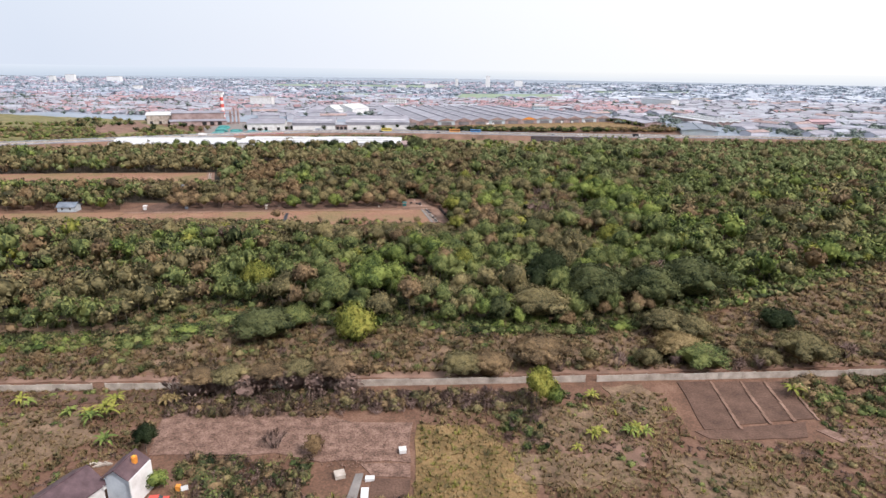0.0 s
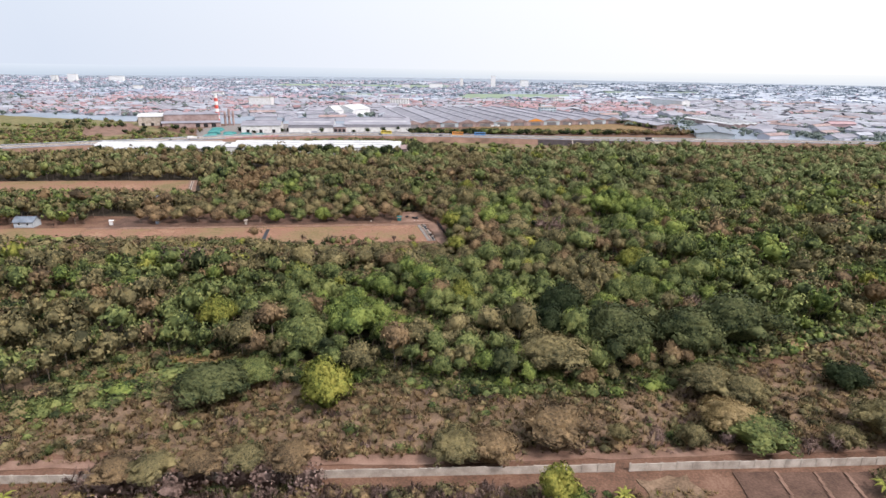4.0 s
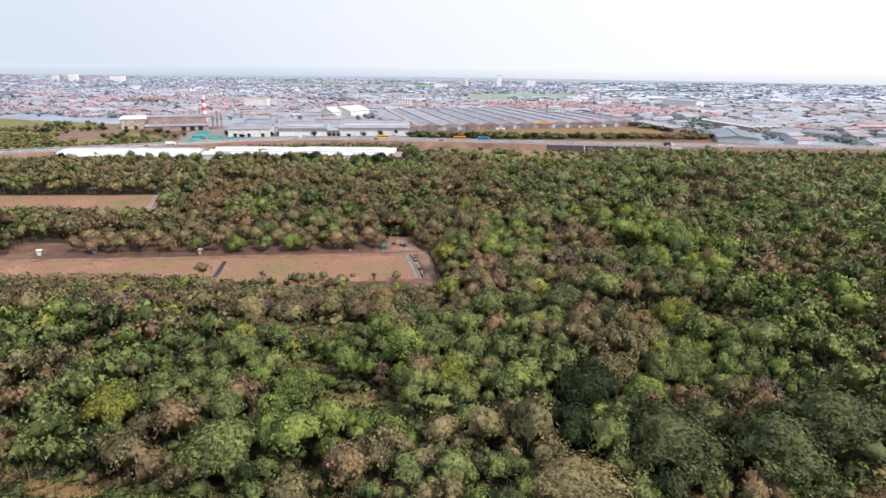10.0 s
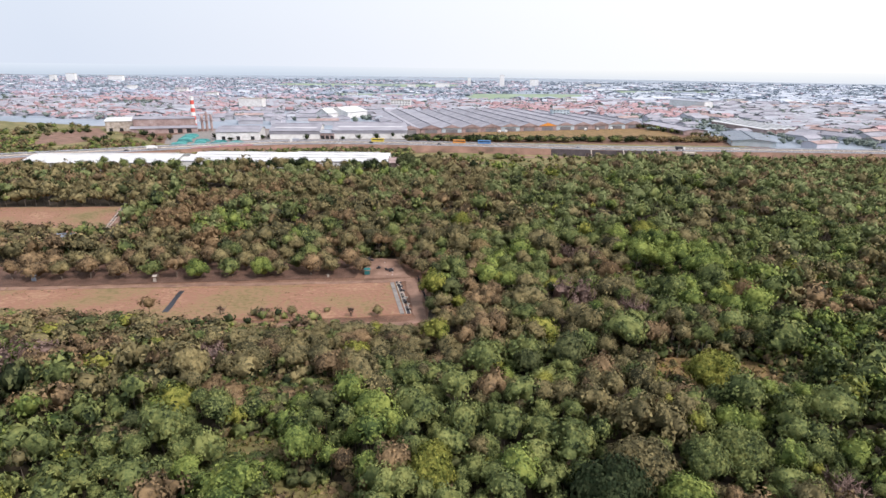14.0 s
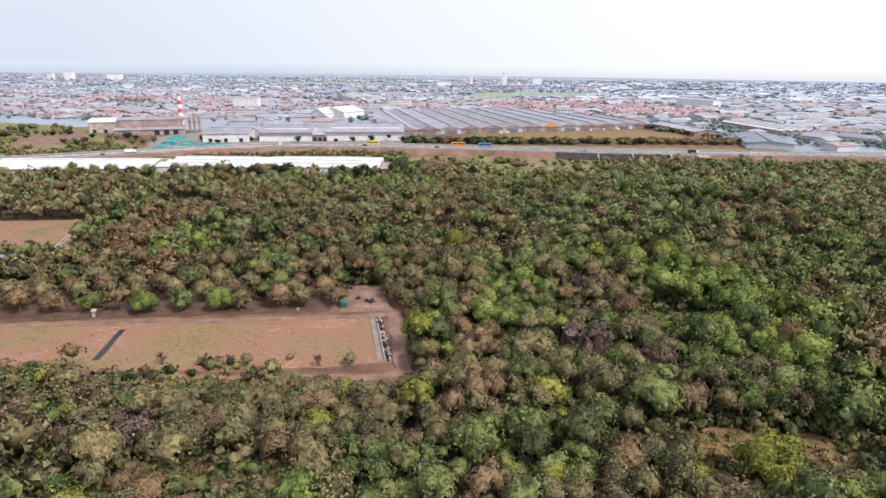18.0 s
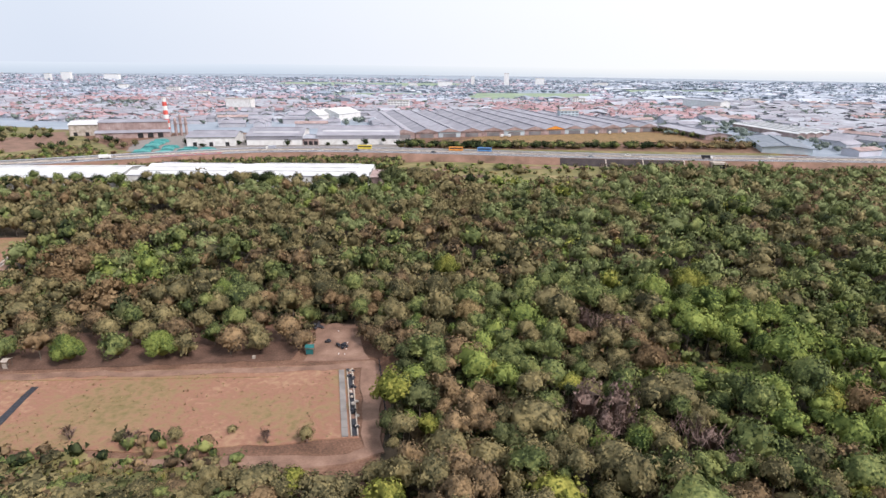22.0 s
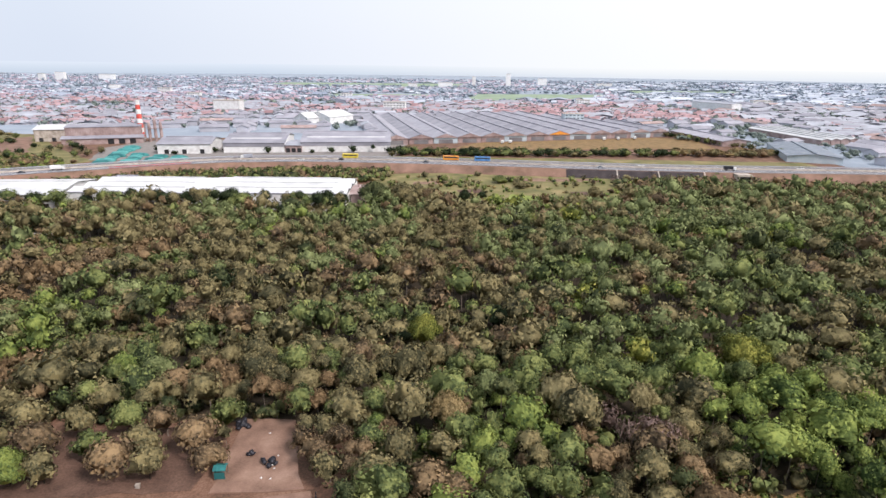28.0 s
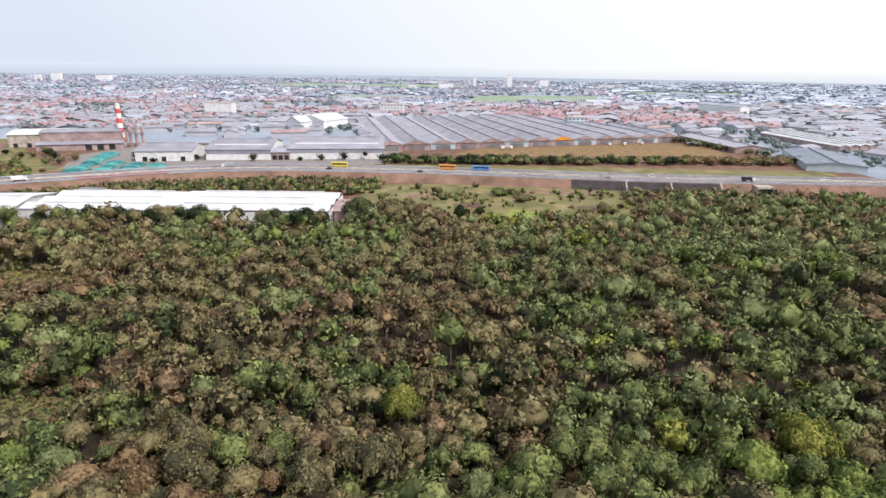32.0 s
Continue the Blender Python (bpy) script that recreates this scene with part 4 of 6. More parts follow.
for poly in ([(16.1, 98.0), (22.2, 110.4), (35.5, 112.9), (40.6, 102.9), (32.4, 99.6)], [(14.0, 95.0), (35.4, 96.2), (37.4, 87.7), (16.0, 86.1)], [(-104.1, 106.1), (-75.9, 108.7), (-68.3, 99.2), (-79.8, 87.0), (-104.1, 90.1)], [(38.7, 121.1), (49.0, 121.5), (48.9, 107.2), (40.6, 104.9)], [(42.6, 96.9), (61.3, 91.4), (73.9, 81.7), (42.6, 80.9)]):
    sheet("withered_grass", poly, 0.07, PINK_GRASS, "patch of withered pinkish grass", category="ground", ragged=2.5, step=1.5)
sheet("glade", [(-81.3, 144.1), (-56.5, 148.8), (-41.0, 154.4), (-40.9, 166.4), (-60.2, 166.6), (-81.3, 155.0)], 0.06, YELLOW, "glade of tall yellow-green grass", category="ground", ragged=3)
for cx, cy, rx, ry in CLEARINGS:
    ring = [((rx + 2.5) * math.cos(a * 0.5236), (ry + 2.5) * math.sin(a * 0.5236)) for a in range(12)]
    sheet("glade", [(cx + a, cy + b) for a, b in ring], 0.05, YELLOW if cx > 60 else GRASS, "small glade of dry grass among trees", category="ground", ragged=5, step=1.5)
sheet("dry_field", FIELD_1, 0.05, FIELD, "wide dry grass field, reddish and bare in patches", category="field")
sheet("dry_field", FIELD_2, 0.05, FIELD, "dry brown field among the trees", category="field")
sheet("lane", LANE, 0.12, DIRT, "pale dirt lane round the dry field", category="lane")
sheet("yard", YARD, 0.09, DIRT, "bare dirt yard at the wood's edge", category="yard")
sheet("orchard_floor", [(-153.5, 285.6), (-23.8, 303.2), (-23.7, 322.5), (-153.3, 307.7)], 0.03, TILLED, "bare reddish soil under planted trees", category="ground")
sheet("path", [(-140.7, 117.3), (-56.7, 121.8), (2.2, 124.3), (63.6, 128.6), (127.6, 133.5), (127.6, 136.6), (63.6, 131.4), (2.2, 127.1), (-56.7, 124.3), (-140.6, 120.1)], 0.10, DIRT, "narrow pale dirt path behind the wall", category="path", ragged=0.7)
sheet("stony_plot", [(-58.7, 107.6), (-47.1, 110.5), (-28.7, 109.6), (-17.9, 105.4), (-5.6, 105.4), (-5.3, 92.8), (-21.9, 92.7), (-31.7, 94.5), (-42.4, 94.1), (-55.0, 93.6)], 0.05, GRAVELLY, "stony bare plot with dry clods", category="field", ragged=0.8)
sheet("stony_plot", [(-14.5, 92.0), (-5.3, 92.3), (-5.1, 88.4), (-12.0, 88.2)], 0.05, GRAVELLY, "small stony plot beside a path", category="field", ragged=0.4)
sheet("stubble_plot", [(-4.6, 104.4), (8.0, 104.8), (14.0, 95.0), (19.0, 78.2), (-4.1, 77.6)], 0.05, YELLOW, "yellow stubble plot with standing straw", category="field")
sheet("burnt_plot", [(-12.0, 87.7), (-5.1, 87.9), (-4.7, 77.6), (-12.1, 77.4)], 0.05, TILLED, "dark turned soil", category="field", ragged=0.5)
sheet("concrete_path", [(-16.2, 77.3), (-15.0, 89.0), (-13.6, 89.1), (-14.2, 77.3)], 0.12, PAVED, "short pale concrete path", category="path", ragged=0.1)
sheet("dry_slope", [(20.2, 110.3), (35.5, 111.9), (42.6, 98.9), (38.5, 90.7), (24.1, 94.2), (18.1, 102.1)], 0.05, DIRT, "pinkish bare slope with withered grass", category="ground")
sheet("ploughed_strip", [(-105.9, 113.6), (-58.7, 116.6), (-58.7, 112.6), (-105.9, 108.9)], 0.05, TILLED, "reddish ploughed strip below the wall", category="field")
for i, (xa, xb, ya) in enumerate(((56.5, 63.2, 104.0), (64.2, 70.4, 106.0), (71.2, 76.2, 107.0), (76.8, 81.5, 107.5))):
    bed = [(xa + 0.8, 123.4), (xb + 1.6, 123.8), (xb - 0.6, ya + 0.6), (xa - 1.2, ya)]   # tilled beds between earth bunds
    sheet("tilled_bed", bed, 0.07, TILLED, "brown tilled bed between earth bunds", category="field", ragged=0.5)
    s = Solid()
    for k in range(9):
        u0, u1 = k / 9, (k + 1) / 9
        x0, y0, y1 = xb + 2.0 - 2.2 * (1 - u0), ya + (123.4 - ya) * u0, ya + (123.4 - ya) * u1
        s.box(x0 + 0.3 * lump(xa, y0, 3), x0 + 0.6, y0, y1 + 0.02, -0.3, 0.26 + 0.1 * lump(y0, xa, 2))
    tagged(new("earth_bund", s.mesh("earth_bund", DIRT)), "low pale earth bund between beds", "bund", kind="structure")
sheet("tilled_bed", [(53, 103.4), (78, 106.5), (76, 101.5), (55, 100.5)], 0.06, TILLED, "dark tilled strip below the beds", category="field")
sheet("tilled_bed", [(79, 104), (112, 107), (112, 84), (90, 88)], 0.06, GRAVELLY, "wide stony bed with pale furrows", category="field")
stones = Grove()
pebble = (BALLS[1][0] * np.array([1, 1, 0.7]), BALLS[1][1])
for k in range(2600):
    x, y = rng.uniform(-55, -6), rng.uniform(91, 109)
    if x < -22 and y < 95.5 or x > -20 and y > 104 or y > 107 + 0.05 * x and x < -42:
        continue
    r = rng.uniform(0.08, 0.22)
    stones.put(pebble, x, y, 0.06, r, r, rng.uniform(0, 6))
stones.build("stones", [GRAVELLY], "scattered clods and stones", "stones")

# boundary wall of concrete panels between posts
wall = tagged(new("boundary_wall"), "long weathered concrete panel wall with posts", "wall", kind="structure")
panel_me = Solid().box(-1.42, 1.42, -0.05, 0.05, -0.4, 1.45).box(-1.45, 1.45, -0.09, 0.09, 1.45, 1.55).mesh("panel", CONCRETE)
post_me = Solid().box(-0.11, 0.11, -0.12, 0.12, -0.4, 1.68).mesh("post", CONCRETE)


def wall_y(x):
    return 121.0 + 0.056 * x + 0.00005 * x * x


for i in range(84):
    x = -124 + i * 3.0
    m = pose(x, wall_y(x), 0.18 * lump(x, 0, 9), 0, 0, math.degrees(math.atan((wall_y(x + 1) - wall_y(x - 1)) / 2)))
    part("post", post_me, wall, "", m)
    if i not in (15, 53):
        part("panel", panel_me, wall, "", m @ pose(1.5, 0, rng.uniform(-0.06, 0.05), 0, rng.uniform(-0.6, 0.6), 0))


# ---- houses by the plots ----
def dwelling(x, y, turn, w, d, wall_h, rise, wall_mat, roof_mat, label, storeys=1, balcony=False):
    h = thing("house", label, "house", (x, y, 0), turn)
    part("wall", Solid().shell(-w / 2, w / 2, -d / 2, d / 2, -0.4, wall_h, rise).mesh("wall", wall_mat), h)
    roof = part("roof", Solid().gable(-w / 2, w / 2, -d / 2, d / 2, wall_h, rise, 0.14, 0.5).mesh("roof", roof_mat), h)
    part("ridge_cap", Solid().box(-w / 2 - 0.5, w / 2 + 0.5, -0.14, 0.14, wall_h + rise + 0.06, wall_h + rise + 0.22).mesh("ridge_cap", roof_mat), roof)
    for s in range(storeys):
        for k in range(2):
            xw = -w / 2 + w * (0.28 + 0.44 * k)
            win = part("window", Solid().box(xw - 0.55, xw + 0.55, -d / 2 - 0.06, -d / 2 + 0.02, 0.9 + 2.8 * s, 2.1 + 2.8 * s).mesh("window", WHITE_WALL), h)
            part("pane", Solid().box(xw - 0.46, xw + 0.46, -d / 2 - 0.075, -d / 2 - 0.05, 1.0 + 2.8 * s, 2.0 + 2.8 * s).mesh("pane", WINDOW_GLASS), win)
    part("door", Solid().box(-w / 2 - 0.06, -w / 2 + 0.02, -0.45, 0.45, 0, 2.05).mesh("door", BROWN_WALL), h)
    if balcony:
        part("balcony", Solid().box(0, w / 2 + 0.6, -d / 2 - 1.2, -d / 2, 2.75, 2.9).box(0, w / 2 + 0.6, -d / 2 - 1.2, -d / 2 - 1.1, 2.9, 3.7).box(w / 2 + 0.5, w / 2 + 0.6, -d / 2 - 1.1, -d / 2, 2.9, 3.7).mesh("balcony", WHITE_WALL), h)
        part("white_side_wall", Solid().box(-w / 2, w / 2 + 0.7, d / 2 + 0.55, d / 2 + 0.75, -0.4, wall_h + 0.1).mesh("side_wall", WHITE_WALL), h, "white side wall standing above the eaves")
    return h


dwelling(-53.3, 83.6, 262, 5.0, 4.3, 5.2, 1.5, BLUE_WALL, PURPLE_TILE, "two-storey pale blue house with a dark purple tiled roof", 2, True)
dwelling(-61.9, 77.2, 68, 12.0, 7.4, 3.8, 2.1, WHITE_WALL, PURPLE_TILE, "low house with a long brown-purple tiled roof")
dwelling(-55.6, 75.9, 68, 3.6, 3.0, 2.6, 0.8, WHITE_WALL, PURPLE_TILE, "small tiled annex beside the houses")
dwelling(-188.9, 287.8, 4, 8.5, 6.0, 2.6, 1.7, BLUE_WALL, SLATE, "lone hut with a blue-grey metal roof among trees")
dwelling(-150.4, 339.6, 10, 6.0, 4.5, 2.4, 1.2, BLUE_WALL, SLATE, "small hut with a slate-blue roof in the woods")
tank = thing("water_tank", "orange round water tank on the house roof", "water tank", (-52.0, 84.2, 6.0))
part("body", Solid().tube(((0, 0, -0.3), (0, 0, 0.1), (0, 0, 1.0), (0, 0, 1.15)), (0.42, 0.5, 0.5, 0.3), 14).mesh("body", ORANGE), tank)
part("lid", Solid().tube(((0, 0, 1.15), (0, 0, 1.24)), (0.22, 0.2), 10).mesh("lid", YELLOW_PAINT), tank)


def small_box(name, label, cat, x, y, w, d, h, mat, turn=0):
    """A low box with a proud lid."""
    b = thing(name, label, cat, (x, y, 0), turn)
    part("body", Solid().box(-w / 2, w / 2, -d / 2, d / 2, -0.1, h).mesh("body", mat), b)
    part("lid", Solid().box(-w / 2 - 0.06, w / 2 + 0.06, -d / 2 - 0.06, d / 2 + 0.06, h, h + 0.09).mesh("lid", mat), b)
    return b


small_box("white_tank", "small white box on the stony plot", "box", -6.8, 95.5, 1.3, 1.2, 0.8, WHITE_WALL, 10)
small_box("white_tank", "long white trough beside the path", "box", -12.6, 83.2, 1.2, 3.2, 0.5, WHITE_WALL, 4)
small_box("white_tank", "low white tub beside the path", "box", -12.2, 87.6, 1.6, 0.9, 0.4, WHITE_WALL, 4)
small_box("tarpaulin_stack", "grey covered stack by the path", "stack", -17.8, 88.5, 1.8, 1.7, 0.6, CONCRETE, 20)
small_box("barrel_stand", "small orange barrel by a bush", "barrel", -45.3, 84.4, 0.7, 0.7, 0.9, ORANGE, 0)
sign = thing("sign_board", "blank white board leaning by the bushes", "board", (-44.0, 84.0, 0), 25)
part("board", Solid().box(-0.6, 0.6, -0.03, 0.03, 0.3, 1.3).mesh("board", WHITE_WALL), sign)
for dx in (-0.5, 0.5):
    part("leg", Solid().box(dx - 0.04, dx + 0.04, -0.04, 0.04, -0.2, 0.3).mesh("leg", BARK), sign)
pile = thing("timber_pile", "pile of grey timber and rubble in dry grass", "pile", (-62.5, 91.0, 0), 15)
for k in range(16):
    px, py = rng.uniform(-1.8, 1.8), rng.uniform(-0.6, 0.6)
    part("plank", Solid().box(-rng.uniform(0.3, 0.9), 0.4, -0.12, 0.12, -0.05, rng.uniform(0.1, 0.35)).mesh("plank", CONCRETE), pile, "", pose(px, py, 0.05, 0, rng.uniform(-6, 6), rng.uniform(-40, 40)))


def car(x, y, z, turn, mat, label, kind="car"):
    """A vehicle: body, cabin with panes, four or six wheels; long axis along x."""
    long, wide, low, high = {"car": (4.2, 1.7, 0.9, 1.45), "bus": (11.5, 2.5, 1.3, 3.3), "truck": (8.0, 2.4, 1.1, 3.1)}[kind]
    v = thing(kind, label, kind, (x, y, z), turn)
    if kind == "car":
        part("body", Solid().box(-long / 2, long / 2, -wide / 2, wide / 2, 0.3, low).mesh("body", mat), v)
        cab = Solid().add([(-1.5, -0.8, low), (1.1, -0.8, low), (1.1, 0.8, low), (-1.5, 0.8, low), (-1.0, -0.68, high), (0.6, -0.68, high), (0.6, 0.68, high), (-1.0, 0.68, high)],
                          ((4, 5, 6, 7), (0, 1, 5, 4), (1, 2, 6, 5), (2, 3, 7, 6), (3, 0, 4, 7)))
        part("cabin", cab.mesh("cabin", WINDOW_GLASS), v)
        part("roof", Solid().box(-1.0, 0.6, -0.68, 0.68, high, high + 0.05).mesh("roof", mat), v)
    elif kind == "bus":
        part("body", Solid().box(-long / 2, long / 2, -wide / 2, wide / 2, 0.4, high).mesh("body", mat), v)
        for sgn in (-1, 1):
            part("window_band", Solid().box(-long / 2 + 0.4, long / 2 - 0.8, sgn * wide / 2 - 0.02, sgn * wide / 2 + 0.02, 1.7, 2.7).mesh("window_band", WINDOW_GLASS), v)
        part("windscreen", Solid().box(long / 2 - 0.02, long / 2 + 0.03, -1.1, 1.1, 1.4, 2.9).mesh("windscreen", WINDOW_GLASS), v)
    else:
        part("cargo_box", Solid().box(-long / 2, long / 2 - 2.0, -wide / 2, wide / 2, 1.0, high).mesh("cargo_box", mat), v)
        part("cab", Solid().box(long / 2 - 1.9, long / 2, -wide / 2 + 0.1, wide / 2 - 0.1, 0.5, 2.4).mesh("cab", WHITE_WALL), v)
        part("windscreen", Solid().box(long / 2 - 0.02, long / 2 + 0.03, -1.0, 1.0, 1.4, 2.2).mesh("windscreen", WINDOW_GLASS), v)
    r = 0.33 if kind == "car" else 0.5
    wheel_me = Solid().tube(((0, 0, -0.12), (0, 0, 0.12)), (r, r), 12).mesh("wheel", BLACK)
    for wx in (-long * 0.31, long * 0.31):
        for wy in (-wide / 2 + 0.1, wide / 2 - 0.1):
            part("wheel", wheel_me, v, "", pose(wx, wy, r, 90, 0, 0))
    return v


car(-47.6, 80.8, 0, 10, RED_PAINT, "dusty red car parked by the house")

# ---- field furniture ----
# Ditch laid as a flat near-black strip.
sheet("ditch", [(-78.9, 287.4), (-77.4, 287.5), (-74.4, 270.1), (-76.3, 269.9)], 0.11, BLACK, "dark ditch strip across the dry field", category="ditch", ragged=0.25)
sheet("chalk_line", [(-105, 288.0), (-24, 294.6), (-24, 294.9), (-105, 288.4)], 0.09, YELLOW, "pale worn line along the field", category="line", ragged=0.05)
sheet("lane", [(-163.5, 403), (-158.5, 403.5), (-139.5, 352), (-144, 351.5)], 0.11, DIRT, "pale dirt lane at the end of the upper field", category="lane", ragged=0.5)
upper = tagged(new("drain_channel"), "rough concrete drain along the upper field", "drain", kind="structure")
for k in range(14):
    m = pose(-160.5 + 17.5 * k / 14, 401 - 48.5 * k / 14, 0.12, 0, 0, -70.2)
    part("kerb", Solid().box(0, 3.4, -0.8, -0.45, -0.3, 0.35).mesh("kerb", CONCRETE), upper, "", m)
    part("kerb", Solid().box(0, 3.4, 0.45, 0.8, -0.3, 0.35).mesh("kerb", CONCRETE), upper, "", m)
    part("channel_bed", Solid().box(0, 3.5, -0.45, 0.45, -0.3, 0.06).mesh("channel_bed", BLACK if k % 2 else DIRT), upper, "", m)
drain = tagged(new("drain_channel"), "concrete drain channel beside the dry field", "drain", kind="structure")
for k in range(9):
    t0 = k / 9
    m = pose(-7.9 + 6.0 * t0, 299.0 - 26.5 * t0, 0.12, 0, 0, -77.2)
    part("kerb", Solid().box(0, 2.95, -0.75, -0.5, -0.3, 0.3).mesh("kerb", CONCRETE), drain, "", m)
    part("kerb", Solid().box(0, 2.95, 0.5, 0.75, -0.3, 0.3).mesh("kerb", CONCRETE), drain, "", m)
    part("channel_bed", Solid().box(0, 3.0, -0.5, 0.5, -0.3, 0.05).mesh("channel_bed", BLACK if k % 3 else DIRT), drain, "", m)
    part("slab", Solid().box(0, 2.95, -2.6, -1.3, -0.2, 0.12 + 0.02 * (k % 2)).mesh("slab", PAVED), drain, "", m)
for k in range(22):                                      # dark bags and pale debris along the drain
    t0 = rng.random()
    heap = BALLS[1][0] * np.array([0.5, 0.5, 0.35]) * (1 + rng.uniform(-0.25, 0.25, (12, 1)))
    b = new("rubbish_bag", mesh_of("rubbish_bag", heap, BALLS[1][1], [BLACK if k % 3 else CONCRETE]))
    b.matrix_basis = pose(-7.8 + 6.0 * t0 + rng.uniform(-0.5, 1.0), 298.6 - 26 * t0, 0.42, 0, 0, rng.uniform(0, 90))
    tagged(b, "rubbish bag lying along the drain", "rubbish bag", "rubbish along the drain")
fence = thing("fence", "dark wooden post fence beside the lane", "fence", (-1.0, 302, 0), -78.7)
post_f = Solid().box(-0.09, 0.09, -0.09, 0.09, -0.3, 1.7).mesh("post", BLACK)
for k in range(30):
    part("post", post_f, fence, "", pose(k * 0.9, rng.uniform(-0.08, 0.08), 0, rng.uniform(-4, 4), rng.uniform(-4, 4), 0))
for z in (0.7, 1.35):
    part("rail", Solid().box(-0.2, 26.3, -0.04, 0.04, z, z + 0.1).mesh("rail", BLACK), fence)
rng_h = np.random.default_rng(77)
for x, y, n, spread in ((-21.4, 322.6, 16, 1.7), (-11.9, 310.9, 9, 1.2), (-16.1, 313.3, 3, 0.4)):
    heap = thing("rubbish_heap", "heap of black rubbish bags on bare dirt", "rubbish heap", (x, y, 0))
    for k in range(n):
        v = BALLS[1][0] * np.array([0.6, 0.6, 0.45]) * (1 + rng_h.uniform(-0.3, 0.3, (12, 1)))
        part("bag", mesh_of("bag", v, BALLS[1][1], [BLACK]), heap, "", pose(rng_h.normal() * spread * 0.7, rng_h.normal() * spread * 0.5, 0.3 + 0.4 * (k % 3) * rng_h.random(), 0, 0, rng_h.uniform(0, 90)))
for k in range(7):
    scrap = new("litter", Solid().box(-0.18, 0.18, -0.12, 0.12, 0, 0.05).add([(-0.1, -0.1, 0.05), (0.2, 0, 0.12), (0, 0.2, 0.05)], ((0, 1, 2),)).mesh("litter", WHITE_WALL))
    scrap.matrix_basis = pose(rng_h.uniform(-20, -9), rng_h.uniform(305, 321), 0.13, 0, 0, rng_h.uniform(0, 90))
    tagged(scrap, "scrap of white litter on bare dirt", "litter", "litter in the yard")


def stall(x, y, turn, w, mat, label, name="stall"):
    s = thing(name, label, name.replace("_", " "), (x, y, 0), turn)
    for px in (-w / 2, w / 2):
        for py in (-0.9, 0.9):
            part("post", Solid().box(px - 0.05, px + 0.05, py - 0.05, py + 0.05, -0.2, 2.0).mesh("post", BARK), s)
    part("roof", Solid().gable(-w / 2, w / 2, -0.9, 0.9, 2.0, 0.35, 0.06, 0.2).mesh("roof", mat), s)
    part("front_sheet", Solid().box(-w / 2, w / 2, -0.95, -0.9, 0.1, 1.5).mesh("front_sheet", mat), s)
    part("counter", Solid().box(-w / 2 + 0.1, w / 2 - 0.1, -0.85, 0.2, 0.8, 0.9).mesh("counter", BARK), s)
    return s


stall(-19.6, 307.1, 5, 1.9, TEAL, "small teal sheet-metal stall on the yard")
small_box("sign_stone", "small pale stone beside the lane", "stone", -33.0, 303.4, 0.7, 0.5, 0.7, CONCRETE, 5)
stall(-91, 296.0, 3, 1.1, CONCRETE, "small grey shelter beside the lane")
stall(-152, 291.5, 3, 1.8, WHITE_WALL, "small white shelter beside the lane")
stall(-132, 294.5, 3, 1.6, SLATE, "small grey-blue stall among trees")


# banana plants: arching leaves round a stem
def leaf_plant(x, y, size, label, name="banana_plant", kind="lime"):
    b = thing(name, label, "plant", (x, y, -0.1), rng.uniform(0, 360), "broad-leaved plants")
    part("stem", STEM_THIN, b, "", Matrix.Diagonal((size, size, size * 0.7, 1)))
    for k in range(9):
        a = 40 * k + rng.uniform(-12, 12)
        part("leaf", BLADE[kind], b, "", pose(0, 0, size * 0.62, 0, rng.uniform(-25, 15), a) @ Matrix.Diagonal((size * rng.uniform(0.7, 1.1), size, size, 1)))
    return b


STEM_THIN = mesh_of("stem", *trunk_arrays(1.0, 0.09)[:2], [LEAF["olive"]])
blade_s = Solid()
prof = [(0, 0.02, 0), (0.3, 0.12, 0.28), (0.65, 0.15, 0.40), (1.0, 0.11, 0.28), (1.25, 0.02, 0.02)]
for (xa, wa, za), (xb, wb, zb) in zip(prof, prof[1:]):
    blade_s.add([(xa, -wa, za - 0.04), (xa, 0, za), (xb, 0, zb), (xb, -wb, zb - 0.04)], ((0, 1, 2, 3),))
    blade_s.add([(xa, 0, za), (xa, wa, za - 0.04), (xb, wb, zb - 0.04), (xb, 0, zb)], ((0, 1, 2, 3),))
BLADE = {k: blade_s.mesh("leaf", LEAF[k]) for k in ("lime", "vivid", "straw")}
for x, y, s_, k in ((-71.1, 108.1, 2.2, "lime"), (-70.1, 110.7, 2.3, "lime"), (-72.1, 104.6, 2.0, "vivid"), (-73.5, 106.1, 1.9, "lime"), (-69.2, 106.3, 2.0, "lime"), (-91.0, 110.9, 1.8, "lime"), (-88.2, 109.6, 1.7, "vivid"), (-59.6, 111.1, 1.9, "straw"), (-57.7, 112.1, 1.8, "straw"),
                    (-64.6, 96.3, 2.1, "vivid"), (31.3, 100.6, 1.6, "lime"), (32.9, 101.6, 1.7, "lime"), (39.0, 101.3, 1.9, "vivid"), (40.6, 102.1, 2.0, "lime"), (42.1, 101.3, 1.7, "vivid"), (34.5, 114.8, 1.8, "lime"), (81.4, 117.5, 2.3, "lime"), (83.5, 118.6, 2.1, "straw"), (27.2, 96.4, 1.3, "lime"), (-77.8, 106.6, 1.8, "vivid")):
    leaf_plant(x, y, s_, "broad-leaved banana plant with arching leaves" if k != "straw" else "withered straw-coloured banana plant", kind=k)

# single trees by the plots
tree(-55.9, 94.7, 2.6, 7.0, "round", "dark", "dark green round-crowned tree beside the house")
tree(-31.7, 96.4, 3.4, 5.6, "twig", "bare", "leafless grey tree on the stony plot", crown_h=3.4)
